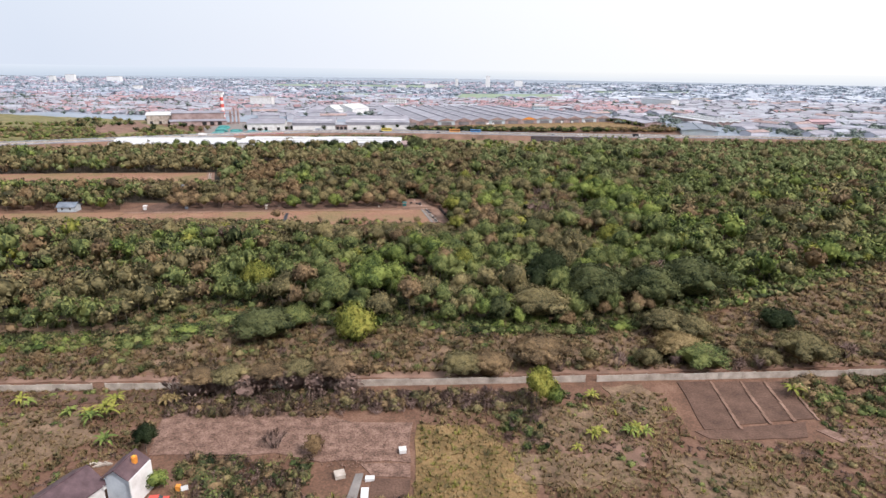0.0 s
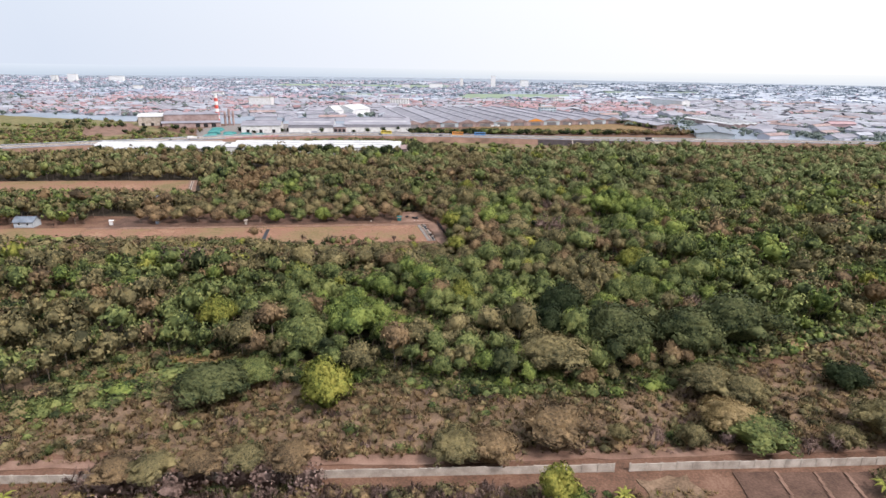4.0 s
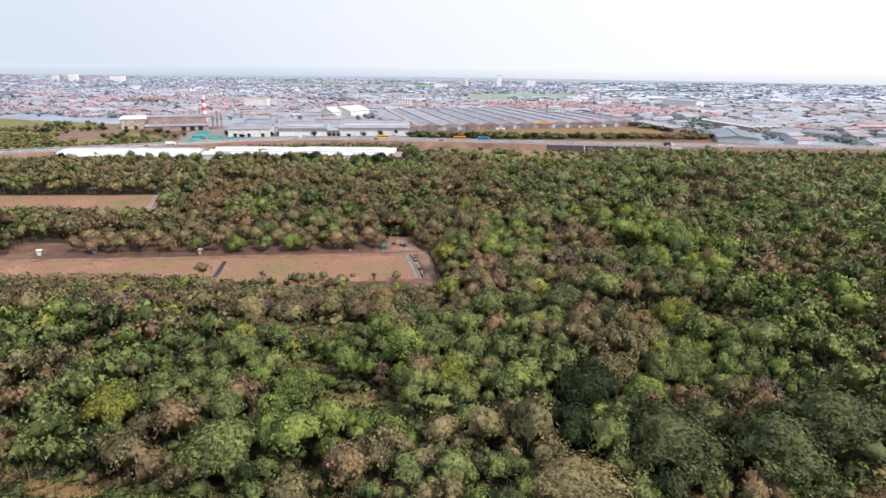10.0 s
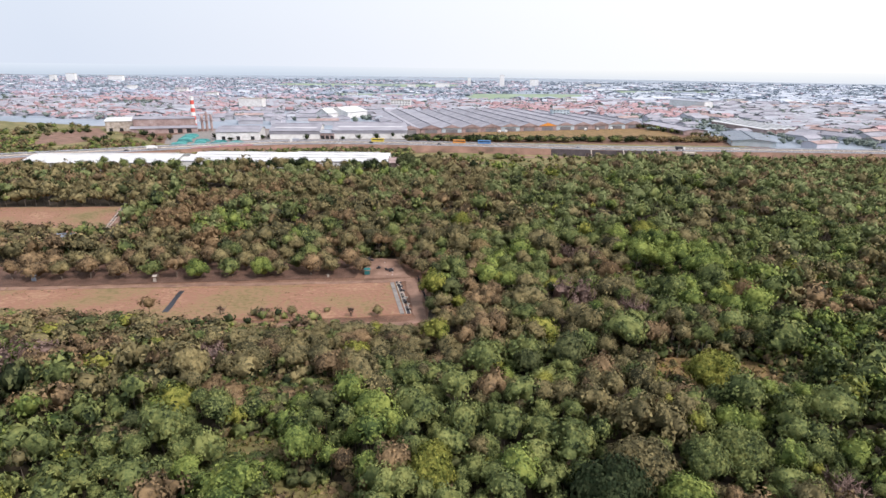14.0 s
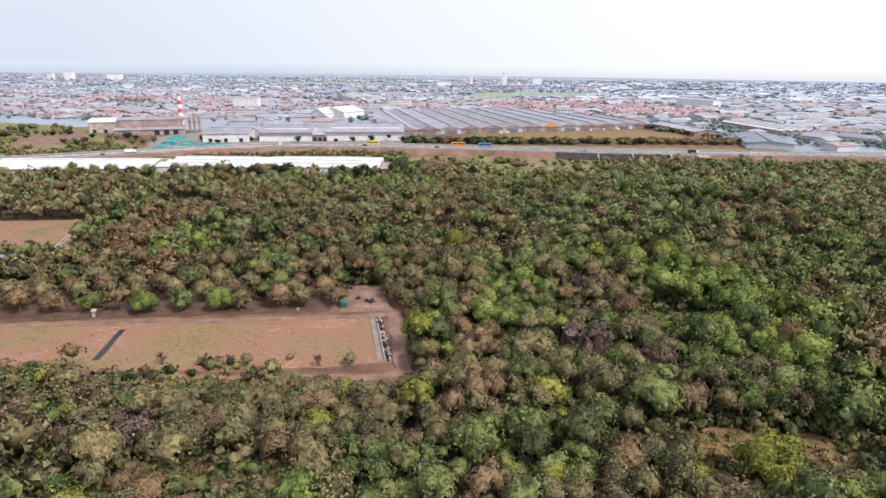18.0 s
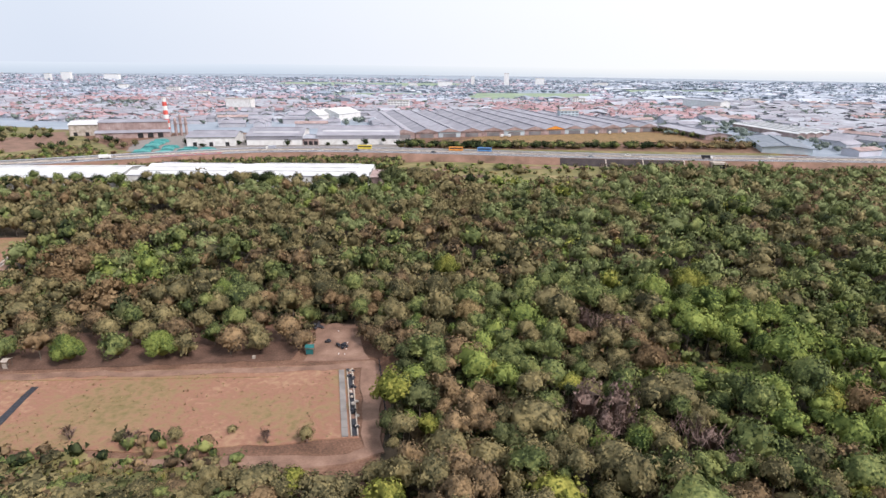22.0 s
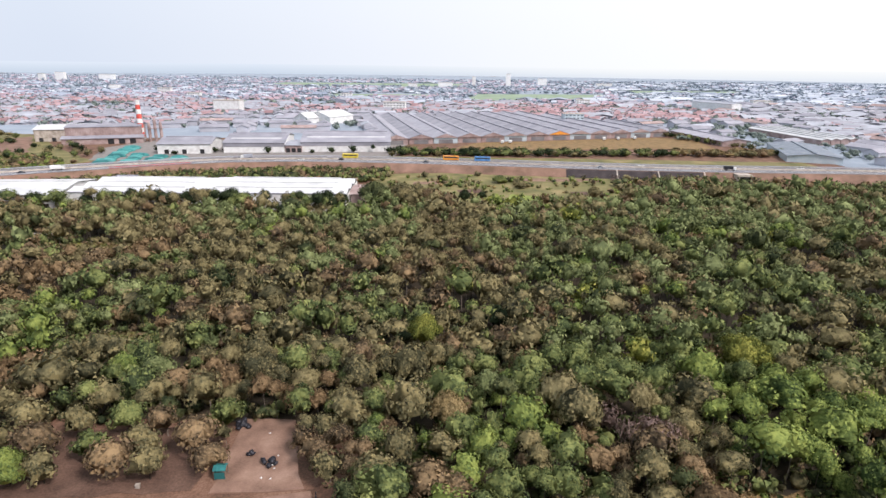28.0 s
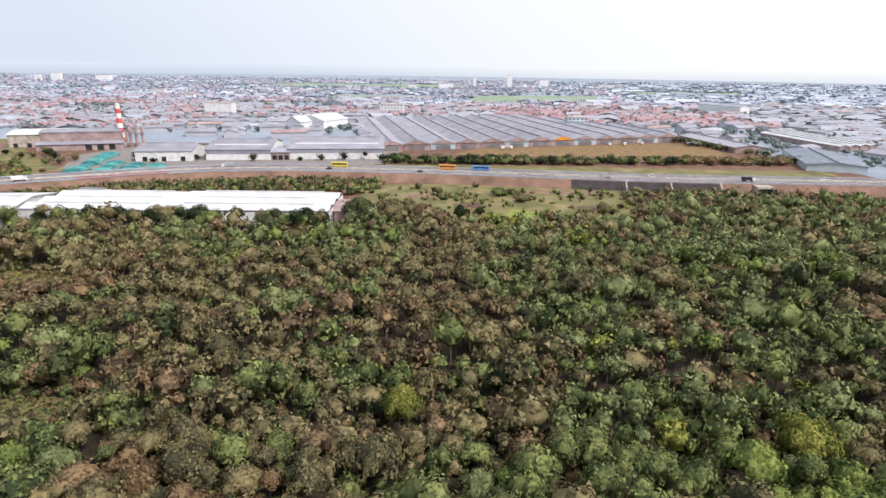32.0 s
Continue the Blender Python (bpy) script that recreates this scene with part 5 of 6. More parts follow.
tree(-23.9, 95.2, 2.6, 5.2, "near", "rust", "small rust-leaved tree at the plot's edge")
tree(-49.2, 85.1, 2.6, 3.8, "near", "vivid", "bright green bushy tree beside the house")
tree(21.7, 111.4, 3.6, 11.0, "feather", "lime", "tall yellow-green bamboo clump", "bamboo_clump")
tree(24.8, 110.9, 2.4, 7.0, "feather", "vivid", "fresh green young bamboo shoots", "bamboo_clump")
tree(20.7, 105.3, 2.6, 5.5, "twig", "bare", "grey leafless tree under the bamboo", crown_h=3.2)
for i in range(11):
    x = -58 + i * 3.7 + rng.uniform(-1, 1)
    y = 117.6 + 0.05 * x + rng.uniform(-1, 1.5)
    tree(x, y, rng.uniform(3.2, 4.6), rng.uniform(5.6, 7.4), "brush" if i % 3 else "twig", "bare", "pinkish-grey leafless tree overhanging the wall", "wall_tree", "trees along the wall", crown_h=4.2)
    if i % 2:
        tree(x + 1.2, y + 1.0, rng.uniform(3.6, 4.6), rng.uniform(6.6, 7.6), "spread", "brown" if i % 4 == 1 else "olive", KIND_WORDS["brown" if i % 4 == 1 else "olive"] + " tree overhanging the wall", "wall_tree", "trees along the wall", crown_h=2.0)
for i in range(8):
    x = 30 + i * 7.5
    tree(x, 126.5 + 0.05 * x + rng.uniform(-1.5, 2.5), rng.uniform(2.2, 3.2), rng.uniform(4.5, 6.0), "spread" if i % 2 else "twig", "olive" if i % 2 else "bare", ("olive half-dry" if i % 2 else "grey leafless") + " small tree behind the wall", "wall_tree", "trees along the wall", crown_h=None if i % 2 else 3.2)
for x, y, r, tall, k in ((-57.7, 268.7, 2.2, 4.2, "bare"), (-44.3, 267.4, 2.4, 4.6, "bare"), (-36.5, 268.8, 2.0, 4.0, "olive"), (-29.7, 267.6, 1.8, 3.6, "brown"), (-18.9, 269.7, 2.0, 4.2, "bare"), (-11.0, 270.2, 1.8, 4.2, "olive"), (-26.8, 272.8, 1.2, 1.9, "olive")):
    tree(x, y, r, tall, "twig" if k == "bare" else "near", k, ("leafless" if k == "bare" else "small " + k) + " tree at the edge of the field", "field_tree", "trees at the field's edge", crown_h=tall * 0.55)

# ---- pasture, expressway ----
sheet("pasture", [(-27.4, 516.6), (100.3, 533.5), (149.1, 581.4), (234.9, 603.6), (234.7, 625.9), (126.8, 625.2), (21.7, 625.6), (-37.5, 615.4)], 0.02, GRASS, "rough green and dry pasture before the expressway", category="pasture", step=8, ragged=3)
for poly, m, lab in (([(62.9, 598.6), (116.0, 601.0), (113.8, 610.8), (62.8, 608.6)], DIRT, "pale bare strip in the pasture"), ([(73.6, 556.1), (96.9, 557.4), (99.0, 567.9), (75.6, 566.5)], TILLED, "reddish tilled patch in the pasture"), ([(22.0, 556.7), (36.3, 558.7), (34.1, 570.3), (20.0, 566.2)], TILLED, "small tilled patch"),
                     ([(46.6, 540.3), (61.1, 538.3), (69.4, 551.5), (52.7, 557.1)], LEAF["vivid"], "bright green vegetable bed"), ([(-8.1, 581.5), (17.8, 585.6), (15.8, 595.1), (-8.1, 589.3)], DIRT, "bare dirt patch")):
    sheet("garden_bed", poly, 0.08, m, lab, category="field", ragged=1.0)
sheet("town_land", [(-2400, 1010), (-430, 810), (-40, 800), (260, 900), (330, 668), (1300, 660), (2600, 1000), (3000, 4900), (-3000, 4900)], 0.0, TOWN_LAND, "haze-paled open land between the houses of the town", category="ground", step=60, ragged=20)
sheet("western_meadow", [(-800, 400), (-420, 505), (-310, 572), (-262, 622), (-258, 650), (-330, 715), (-400, 800), (-800, 930)], 0.02, GRASS, "rough green meadow west of the factory", category="meadow", step=12, ragged=6)
sheet("works_yard", [(-262, 652), (-160, 662), (-34, 690), (-30, 790), (-270, 790), (-290, 720)], 0.03, PAVED, "grey paved ground round the halls", category="yard", step=8, ragged=2)
sheet("verge_grass", [(-228, 622), (-160, 654), (-76, 668), (6, 666), (99, 658), (183, 652), (300, 656), (300, 700), (100, 702), (-30, 700), (-160, 676), (-240, 648)], 0.05, GRASS, "dry grass strip beyond the expressway", category="verge", step=8, ragged=2)
sheet("rice_field", [(372, 549), (440, 556), (450, 502), (386, 500)], 0.06, PADDY, "bright green field at the edge of the woods", category="field", step=10, ragged=3)
sheet("meadow", [(18, 756), (60, 750), (262, 780), (268, 838), (238, 868), (120, 824), (36, 796)], 0.04, YELLOW, "broad dry meadow before the factory halls", category="meadow", step=10, ragged=3)
sheet("fallow_field", FALLOW, 0.06, EARTH_BANK, "bare fallow field beyond the woods", category="field", step=12, ragged=5)
sheet("pond_lot", [(-177, 450), (-147, 449), (-146, 456), (-176, 458)], 0.30, PAVED, "grey paved lot in the woods", category="lot")

ROAD = [(-900, 190, 5), (-600, 370, 5), (-400, 490, 5), (-283, 558, 5), (-225, 594, 5), (-161, 630, 5), (-120, 641, 5), (-77, 646, 5), (6, 644, 5), (99, 635, 5), (183, 630, 5), (310, 632, 5), (480, 632, 5), (700, 628, 5), (1100, 610, 5)]


def smooth_line(line, n=6):
    out = []
    for i in range(len(line) - 1):
        p0, p1, p2, p3 = (Vector(line[max(0, min(len(line) - 1, i + k))]) for k in (-1, 0, 1, 2))
        for k in range(n):
            t = k / n
            out.append(tuple(0.5 * (2 * p1 + (p2 - p0) * t + (2 * p0 - 5 * p1 + 4 * p2 - p3) * t * t + (3 * p1 - p0 - 3 * p2 + p3) * t ** 3)))
    return out + [line[-1]]


ROAD_LINE = smooth_line(ROAD)


def strip(line, profile):
    """Sweeps a profile of (offset to the left, height) along the line."""
    vs, fs, n, k = [], [], len(line), len(profile)
    for i, (x, y, z) in enumerate(line):
        p, q = line[max(0, i - 1)], line[min(n - 1, i + 1)]
        d = Vector((q[0] - p[0], q[1] - p[1])).normalized()
        vs += [(x - d.y * o, y + d.x * o, z + h) for o, h in profile]
    for i in range(n - 1):
        fs += [(i * k + j, i * k + j + 1, (i + 1) * k + j + 1, (i + 1) * k + j) for j in range(k - 1)]
    return Solid().add(vs, fs)


def road_piece(name, profile, mat, label, category, line=ROAD_LINE):
    return tagged(new(name, strip(line, profile).mesh(name, mat)), label, category, kind="structure")


road_piece("road", [(13, 0), (-13, 0)], ASPHALT, "grey expressway with two carriageways on a bank", "road")
road_piece("road_bank", [(-12.9, -0.02), (-14.0, -0.1), (-20.5, -5.6)], EARTH_BANK, "bare reddish earth bank of the expressway", "embankment")
road_piece("road_bank", [(21, -5.6), (14, -0.1), (12.9, -0.02)], EARTH_BANK, "earth bank of the expressway, far side", "embankment")
road_piece("median_barrier", [(0.4, 0), (0.2, 0.9), (-0.2, 0.9), (-0.4, 0)], CONCRETE, "concrete barrier between the carriageways", "barrier")
for o in (12.3, -12.3):
    road_piece("guard_rail", [(o + 0.1, 0.35), (o + 0.1, 0.85), (o - 0.1, 0.85), (o - 0.1, 0.35)], PALE_ROOF, "steel guard rail of the expressway", "guard rail")
for o in (10.6, 5.5, 1.4, -1.4, -5.5, -10.6):
    road_piece("lane_line", [(o + 0.12, 0.012), (o - 0.12, 0.012)], WHITE_WALL, "white painted lane line", "line")
road_piece("red_barrier", [(-11.2, 0), (-11.2, 1.0), (-11.6, 1.0), (-11.6, 0)], RED_PAINT, "red and pale barrier along the road edge", "barrier", [p for p in ROAD_LINE if -215 < p[0] < -165])


def road_at(x):
    for p, q in zip(ROAD_LINE, ROAD_LINE[1:]):
        if p[0] <= x <= q[0]:
            t = (x - p[0]) / (q[0] - p[0])
            return p[1] + (q[1] - p[1]) * t, math.degrees(math.atan2(q[1] - p[1], q[0] - p[0]))
    return 600.0, 0.0


lining = thing("slope_lining", "dark stone lining on the expressway bank", "slope lining", (0, 0, 0))
line_pts = [(x, road_at(x)[0], 5) for x in range(96, 189, 3)]
part("stone_face", strip(line_pts, [(-13.4, -0.05), (-14.2, -0.15), (-20.3, -5.3)]).mesh("stone_face", DARK_STONE), lining)
for x in (130, 157, 187):
    y, a = road_at(x)
    part("rib", Solid().add([(-0.4, -13.6, 0.05), (0.4, -13.6, 0.05), (0.4, -20.6, -5.4), (-0.4, -20.6, -5.4), (-0.4, -13.6, 0.3), (0.4, -13.6, 0.3), (0.4, -20.6, -5.0), (-0.4, -20.6, -5.0)],
                            ((4, 7, 6, 5), (0, 4, 5, 1), (1, 5, 6, 2), (0, 3, 7, 4), (3, 2, 6, 7))).mesh("rib", CONCRETE), lining, "pale concrete rib", pose(x, y, 5, 0, 0, a))
y, a = road_at(211)
under = thing("underpass", "concrete underpass through the expressway bank", "underpass", (211, y, 0), a)
# Solid dark block stands in for the shaded passage.
part("opening", Solid().box(-4, 4, -20.8, -14.5, -0.3, 3.6).mesh("opening", DARK), under)
part("wing_wall", Solid().box(4.0, 5.0, -22.5, -14, -0.3, 4.6).mesh("wing_wall", CONCRETE), under)
part("wing_wall", Solid().box(-5.0, -4.0, -22.5, -14, -0.3, 4.6).mesh("wing_wall", CONCRETE), under)
part("lintel", Solid().box(-5, 5, -21.2, -14, 3.6, 4.9).mesh("lintel", CONCRETE), under)

for x, off, kind, mat, lab in ((-61, 7, "bus", YELLOW_PAINT, "yellow coach driving on the expressway"), (-95, -7, "car", WHITE_WALL, "white car on the expressway"), (-66, -3, "car", BLACK, "dark car on the expressway"), (14, 7.5, "bus", ORANGE, "orange and white coach on the expressway"),
                              (37, 7.5, "bus", BLUE_PAINT, "blue coach on the expressway"), (-239, -4, "truck", WHITE_WALL, "white box truck on the expressway"), (-255, -8, "car", BLACK, "black car on the expressway"), (-3, -7, "car", BLACK, "black car on the expressway"),
                              (208, -4, "truck", BLACK, "dark lorry on the expressway"), (150, 6, "car", WHITE_WALL, "white car on the expressway"), (120, -6, "car", PALE_ROOF, "silver car on the expressway"), (-135, 5, "truck", PALE_ROOF, "grey box truck on the expressway"), (262, 5, "car", WHITE_WALL, "white car on the expressway")):
    y, a = road_at(x)
    ar = math.radians(a)
    car(x - math.sin(ar) * off, y + math.cos(ar) * off, 5.01, a + (180 if off > 0 else 0), mat, lab, kind)


# ---- halls and factories ----
def hall(x, y, w, d, wall, rise, turn, roof_mat, wall_mat, label, name="warehouse", category="warehouse", group="", openings=0, light_strip=False, eave_band=None):
    h = thing(name, label, category, (x, y, 0), turn, group)
    part("wall", Solid().shell(-w / 2, w / 2, -d / 2, d / 2, -0.5, wall, rise).mesh("wall", wall_mat), h)
    roof = part("roof", Solid().gable(-w / 2, w / 2, -d / 2, d / 2, wall, rise, 0.25, 0.9).mesh("roof", roof_mat), h)
    part("ridge_vent", Solid().box(-w / 2 + 2, w / 2 - 2, -0.9, 0.9, wall + rise + 0.1, wall + rise + 0.9).mesh("ridge_vent", roof_mat), roof)
    if light_strip:
        slope = rise / (d / 2)
        ys, yt = -d * 0.30, -d * 0.26
        part("roof_light", Solid().add([(-w / 2 + 4, ys, wall + rise + slope * ys + 0.32), (w / 2 - 4, ys, wall + rise + slope * ys + 0.32), (w / 2 - 4, yt, wall + rise + slope * yt + 0.42), (-w / 2 + 4, yt, wall + rise + slope * yt + 0.42)], ((0, 1, 2, 3),)).mesh("roof_light", WHITE_ROOF), roof)
    if eave_band:
        part("eave_band", Solid().box(-w / 2 - 0.3, w / 2 + 0.3, -d / 2 - 0.35, -d / 2 - 0.02, wall - 3.2, wall - 0.3).mesh("eave_band", eave_band), h)
    for k in range(openings):
        xo = -w / 2 + w * (k + 0.5) / openings
        part("door", Solid().box(xo - 1.7, xo + 1.7, -d / 2 - 0.12, -d / 2 + 0.02, -0.2, 3.6).mesh("door", DARK), h)
    return h


# the long white warehouse behind the woods: ribbed bright roof in bays
wh = thing("white_warehouse", "long white warehouse with a bright ribbed metal roof", "warehouse", (-106, 524, 0), 2.5)
part("wall", Solid().shell(-71, 70, -20, 20, -0.5, 8.6, 0).mesh("wall", WHITE_WALL), wh)
for k in range(3):
    y0 = -20 + k * 13.33
    for x0, x1 in ((-71, -6), (-6, 70)):
        dz = 0.0 if x0 < -10 else 0.35
        bay = part("roof_bay", Solid().gable(x0, x1, y0, y0 + 13.33, 8.7 + dz, 1.7, 0.15, 0.05).mesh("roof_bay", WHITE_ROOF), wh)
        part("gutter", Solid().box(x0, x1, y0 - 0.35, y0 + 0.35, 8.62 + dz, 9.0 + dz).mesh("gutter", GREY_ROOF), bay)
        part("ridge_vent", Solid().box(x0 + 8, x1 - 8, y0 + 6.2, y0 + 7.1, 10.5 + dz, 10.95 + dz).mesh("ridge_vent", WHITE_ROOF), bay)
for k in range(11):
    part("door", Solid().box(-65 + k * 12, -61 + k * 12, -20.1, -19.95, 0, 4.2).mesh("door", GREY_ROOF), wh)
hall(-230, 511, 98, 40, 8.4, 2.6, 7, WHITE_ROOF, WHITE_WALL, "white metal-roofed warehouse beside the long one", openings=8)
hall(-32.6, 527, 5, 24, 7.5, 1.6, 2, BROWN_WALL, BROWN_WALL, "narrow brown annex at the warehouse's end", "annex", "building")
hall(-172, 549, 16, 12, 6, 2, 4, GREY_ROOF, WHITE_WALL, "small grey-roofed shed behind the warehouse", openings=1)
hall(-112, 552, 60, 9, 5, 1.2, 3, BROWN_WALL, WHITE_WALL, "low brown-roofed lean-to behind the warehouse", openings=4)
hall(-62, 554, 34, 8, 5, 1.2, 3, BLUE_HALL, WHITE_WALL, "low pale green shed behind the warehouse", openings=3)

hall(-210, 713, 42, 40, 8.0, 3.4, 10, GREY_ROOF, WHITE_WALL, "grey-roofed warehouse with white walls by the road", openings=3)
hall(-157, 736, 50, 60, 8.2, 4.6, 8, GREY_ROOF, WHITE_WALL, "wide warehouse with a grey roof and white wall", light_strip=True, eave_band=GREY_ROOF)
hall(-123, 728, 14, 34, 6, 1.2, 8, PALE_ROOF, BROWN_WALL, "low link building with dark openings", "link_building", "building", openings=3)
hall(-82, 752, 76, 66, 8.5, 5.2, 8, GREY_ROOF, WHITE_WALL, "broad grey-roofed warehouse with a roof light", light_strip=True, eave_band=GREY_ROOF)

# brick-brown factory with its chimney
fac = thing("factory", "brown-clad factory hall with a low grey plinth roof", "factory", (-314, 766, 0), 21)
part("wall", Solid().box(-31, 31, -16, 16, -0.5, 14.5).mesh("wall", BROWN_WALL), fac)
part("roof", Solid().gable(-31, 31, -16, 16, 14.5, 1.6, 0.3, 0.6).mesh("roof", GREY_ROOF), fac)
part("lean_to", Solid().box(-33, 33, -24, -16.02, -0.5, 5.2).mesh("lean_to", BROWN_WALL), fac)
part("lean_to_roof", Solid().add([(-34, -25, 5.1), (34, -25, 5.1), (34, -16.05, 6.9), (-34, -16.05, 6.9), (-34, -25, 5.4), (34, -25, 5.4), (34, -16.05, 7.2), (-34, -16.05, 7.2)], ((4, 5, 6, 7), (0, 3, 2, 1), (0, 1, 5, 4), (1, 2, 6, 5), (3, 0, 4, 7))).mesh("lean_to_roof", GREY_ROOF), fac)
rib_me = Solid().box(-0.35, 0.35, -16.5, -16.02, 6.6, 14.4).mesh("cladding_rib", BROWN_WALL)
for k in range(16):
    part("cladding_rib", rib_me, fac, "", pose(-30 + 4 * k, 0, 0))
for k in range(3):
    part("door", Solid().box(4 + k * 9, 9 + k * 9, -24.15, -23.98, -0.2, 4.5).mesh("door", DARK), fac)
hall(-356, 776, 52, 36, 11, 2.6, 21, WHITE_ROOF, CONCRETE, "pale-roofed hall beside the factory", openings=5)
chim = thing("chimney", "tall red and white banded chimney", "chimney", (-285, 773, 0))
for k in range(9):
    part("band", Solid().tube(((0, 0, 4.25 * k - 0.5), (0, 0, 4.25 * (k + 1) - 0.5)), (3.0 - 0.12 * k, 3.0 - 0.12 * (k + 1)), 16).mesh("band", RED_PAINT if k % 2 else WHITE_WALL), chim)
for k in range(3):
    silo = thing("tower", "slim grey process tower beside the chimney", "tower", (-273 + 4 * k, 766 + 3 * k, 0), 0, "factory towers")
    part("shaft", Solid().tube(((0, 0, -0.5), (0, 0, 17 + 3 * (k % 2)), (0, 0, 18.5 + 3 * (k % 2))), (1.4, 1.4, 0.5), 10).mesh("shaft", BROWN_WALL), silo)
    part("platform", Solid().box(-2.2, 2.2, -2.2, 2.2, 12, 12.4).mesh("platform", BROWN_WALL), silo)

# teal tarpaulins over long heaps
def tarp_mesh(long, wide, high):
    vs, fs, n, m = [], [], 9, 7
    for i in range(n):
        u = i / (n - 1)
        e = (1 - abs(2 * u - 1) ** 6) ** 0.5 if 0 < u < 1 else 0.0
        for j in range(m):
            a = math.pi * j / (m - 1)
            vs.append((long * (u - 0.5), -wide / 2 * math.cos(a) * (0.7 + 0.3 * e), high * math.sin(a) ** 0.7 * (0.25 + 0.75 * e) * (1 + 0.06 * math.sin(9 * u + j)) - 0.1))
    for i in range(n - 1):
        fs += [(i * m + j, (i + 1) * m + j, (i + 1) * m + j + 1, i * m + j + 1) for j in range(m - 1)]
    return mesh_of("tarpaulin", vs, fs, [TEAL], smooth=True)


TARP = [tarp_mesh(13, 4.8, 2.4), tarp_mesh(10, 4.2, 2.1), tarp_mesh(15, 4.6, 2.6)]
rng = np.random.default_rng(55)
for x0, y0, dx, dy, nrow in ((-240, 632, -1.8, 5.8, 9), (-224, 638, -1.9, 5.8, 8), (-208, 644, -1.9, 5.8, 6), (-193, 650, -1.8, 5.8, 5), (-257, 686, -1.3, 5.8, 7)):
    for k in range(nrow):
        b = new("covered_mound", TARP[rng.integers(3)])
        b.matrix_basis = pose(x0 + dx * k + rng.uniform(-1.5, 1.5), y0 + dy * k, 0, 0, 0, rng.uniform(-6, 6))
        tagged(b, "long rounded heap under a teal tarpaulin", "covered mound", "teal covered mounds")

# saw-tooth factory: halls side by side, gables to the meadow
for i in range(13):
    x, y = -40 + 23.3 * i, 772 + 8.6 * i
    long = 270 if i < 10 else 270 - 50 * (i - 9)
    ca, sa = math.cos(radians(104)), math.sin(radians(104))
    h = hall(x + ca * long / 2, y + sa * long / 2, long, 23.6, 5.6, 3.6, 104, GREY_ROOF, BLUE_HALL if i % 3 == 2 else BROWN_WALL, "grey saw-tooth factory hall in a long row" if i != 7 else "saw-tooth factory hall with an orange gable", "factory_hall", "factory", "saw-tooth halls", 0)
    part("gable_sheet", Solid().add([(-long / 2 - 0.95, -11.8, 5.4), (-long / 2 - 0.95, 11.8, 5.4), (-long / 2 - 0.95, 0, 9.1)], ((0, 2, 1),)).mesh("gable_sheet", ORANGE if i == 7 else BROWN_WALL), h)
    part("loading_door", Solid().box(-long / 2 - 0.1, -long / 2 + 0.02, -7, 7, -0.2, 3.8).mesh("loading_door", ASPHALT), h)
for i, x in enumerate((62, 70, 170, 186, 205)):
    car(x, 772 + 0.37 * x, 0, 80, WHITE_WALL, "white truck parked before the factory halls", "truck")

# white buildings of several storeys
def block(x, y, turn, w, d, storeys, label, mat=WHITE_WALL, rows=True):
    b = thing("white_building", label, "building", (x, y, 0), turn)
    hgt = storeys * 3.6
    part("wall", Solid().box(-w / 2, w / 2, -d / 2, d / 2, -0.5, hgt).mesh("wall", mat), b)
    part("roof", Solid().box(-w / 2 - 0.5, w / 2 + 0.5, -d / 2 - 0.5, d / 2 + 0.5, hgt, hgt + 0.6).mesh("roof", CONCRETE), b)
    for s in range(storeys if rows and y < 1700 else 0):
        n = max(3, int(w / 5))
        for k in range(n):
            xo = -w / 2 + w * (k + 0.5) / n
            part("window", Solid().box(xo - w / n * 0.27, xo + w / n * 0.27, -d / 2 - 0.08, -d / 2 + 0.02, s * 3.6 + 1.3, s * 3.6 + 2.5).mesh("window", WINDOW_GLASS), b)
    return b


block(-338, 1125, 0, 40, 20, 5, "plain white building above low roofs", rows=False)
block(-90, 1200, 0, 36, 16, 4, "white four-storey building with rows of windows")
block(166, 1000, 8, 26, 14, 4, "grey and white office block among the halls", BLUE_HALL)
block(-1560, 2540, 0, 36, 16, 9, "tall pale block far off in the town")
block(-1650, 2560, 0, 22, 16, 7, "tall pale block far off in the town")
block(-1410, 2600, 0, 60, 16, 7, "row of pale blocks far off in the town")
block(190, 2500, 0, 18, 14, 13, "slim pale tower far off in the town")
block(60, 2450, 0, 12, 12, 10, "slim pale tower far off in the town")
block(330, 2600, 0, 34, 14, 8, "broad pale block far off in the town")
for x, y, w, n in ((-40, 2300, 50, 5), (-150, 2250, 30, 4), (560, 2550, 60, 4), (-700, 1650, 30, 4), (-560, 1500, 26, 3), (-900, 1780, 24, 4), (260, 1420, 26, 3), (640, 1480, 40, 3), (-240, 1560, 24, 3)):
    block(x, y, 4, w, 14, n, "white block standing above the town's roofs")
hall(-150, 985, 44, 40, 9, 6, 60, WHITE_ROOF, WHITE_WALL, "white hall with steep bright roofs", openings=0)
hall(-172, 966, 30, 22, 8, 6, 60, WHITE_ROOF, WHITE_WALL, "white hall with a steep bright roof", openings=0)
hall(484, 1326, 104, 20, 14, 3, -72, PALE_ROOF, WHITE_WALL, "long pale hall with a white gable far off", openings=0)
hall(322, 744, 92, 40, 5.0, 2.2, 73, SLATE, BLUE_HALL, "long dark grey-roofed shed beside the expressway", "long_shed")
hall(282, 850, 100, 30, 5.0, 2.2, 100, GREY_ROOF, BROWN_WALL, "long grey-roofed shed beside the hedge", "long_shed")
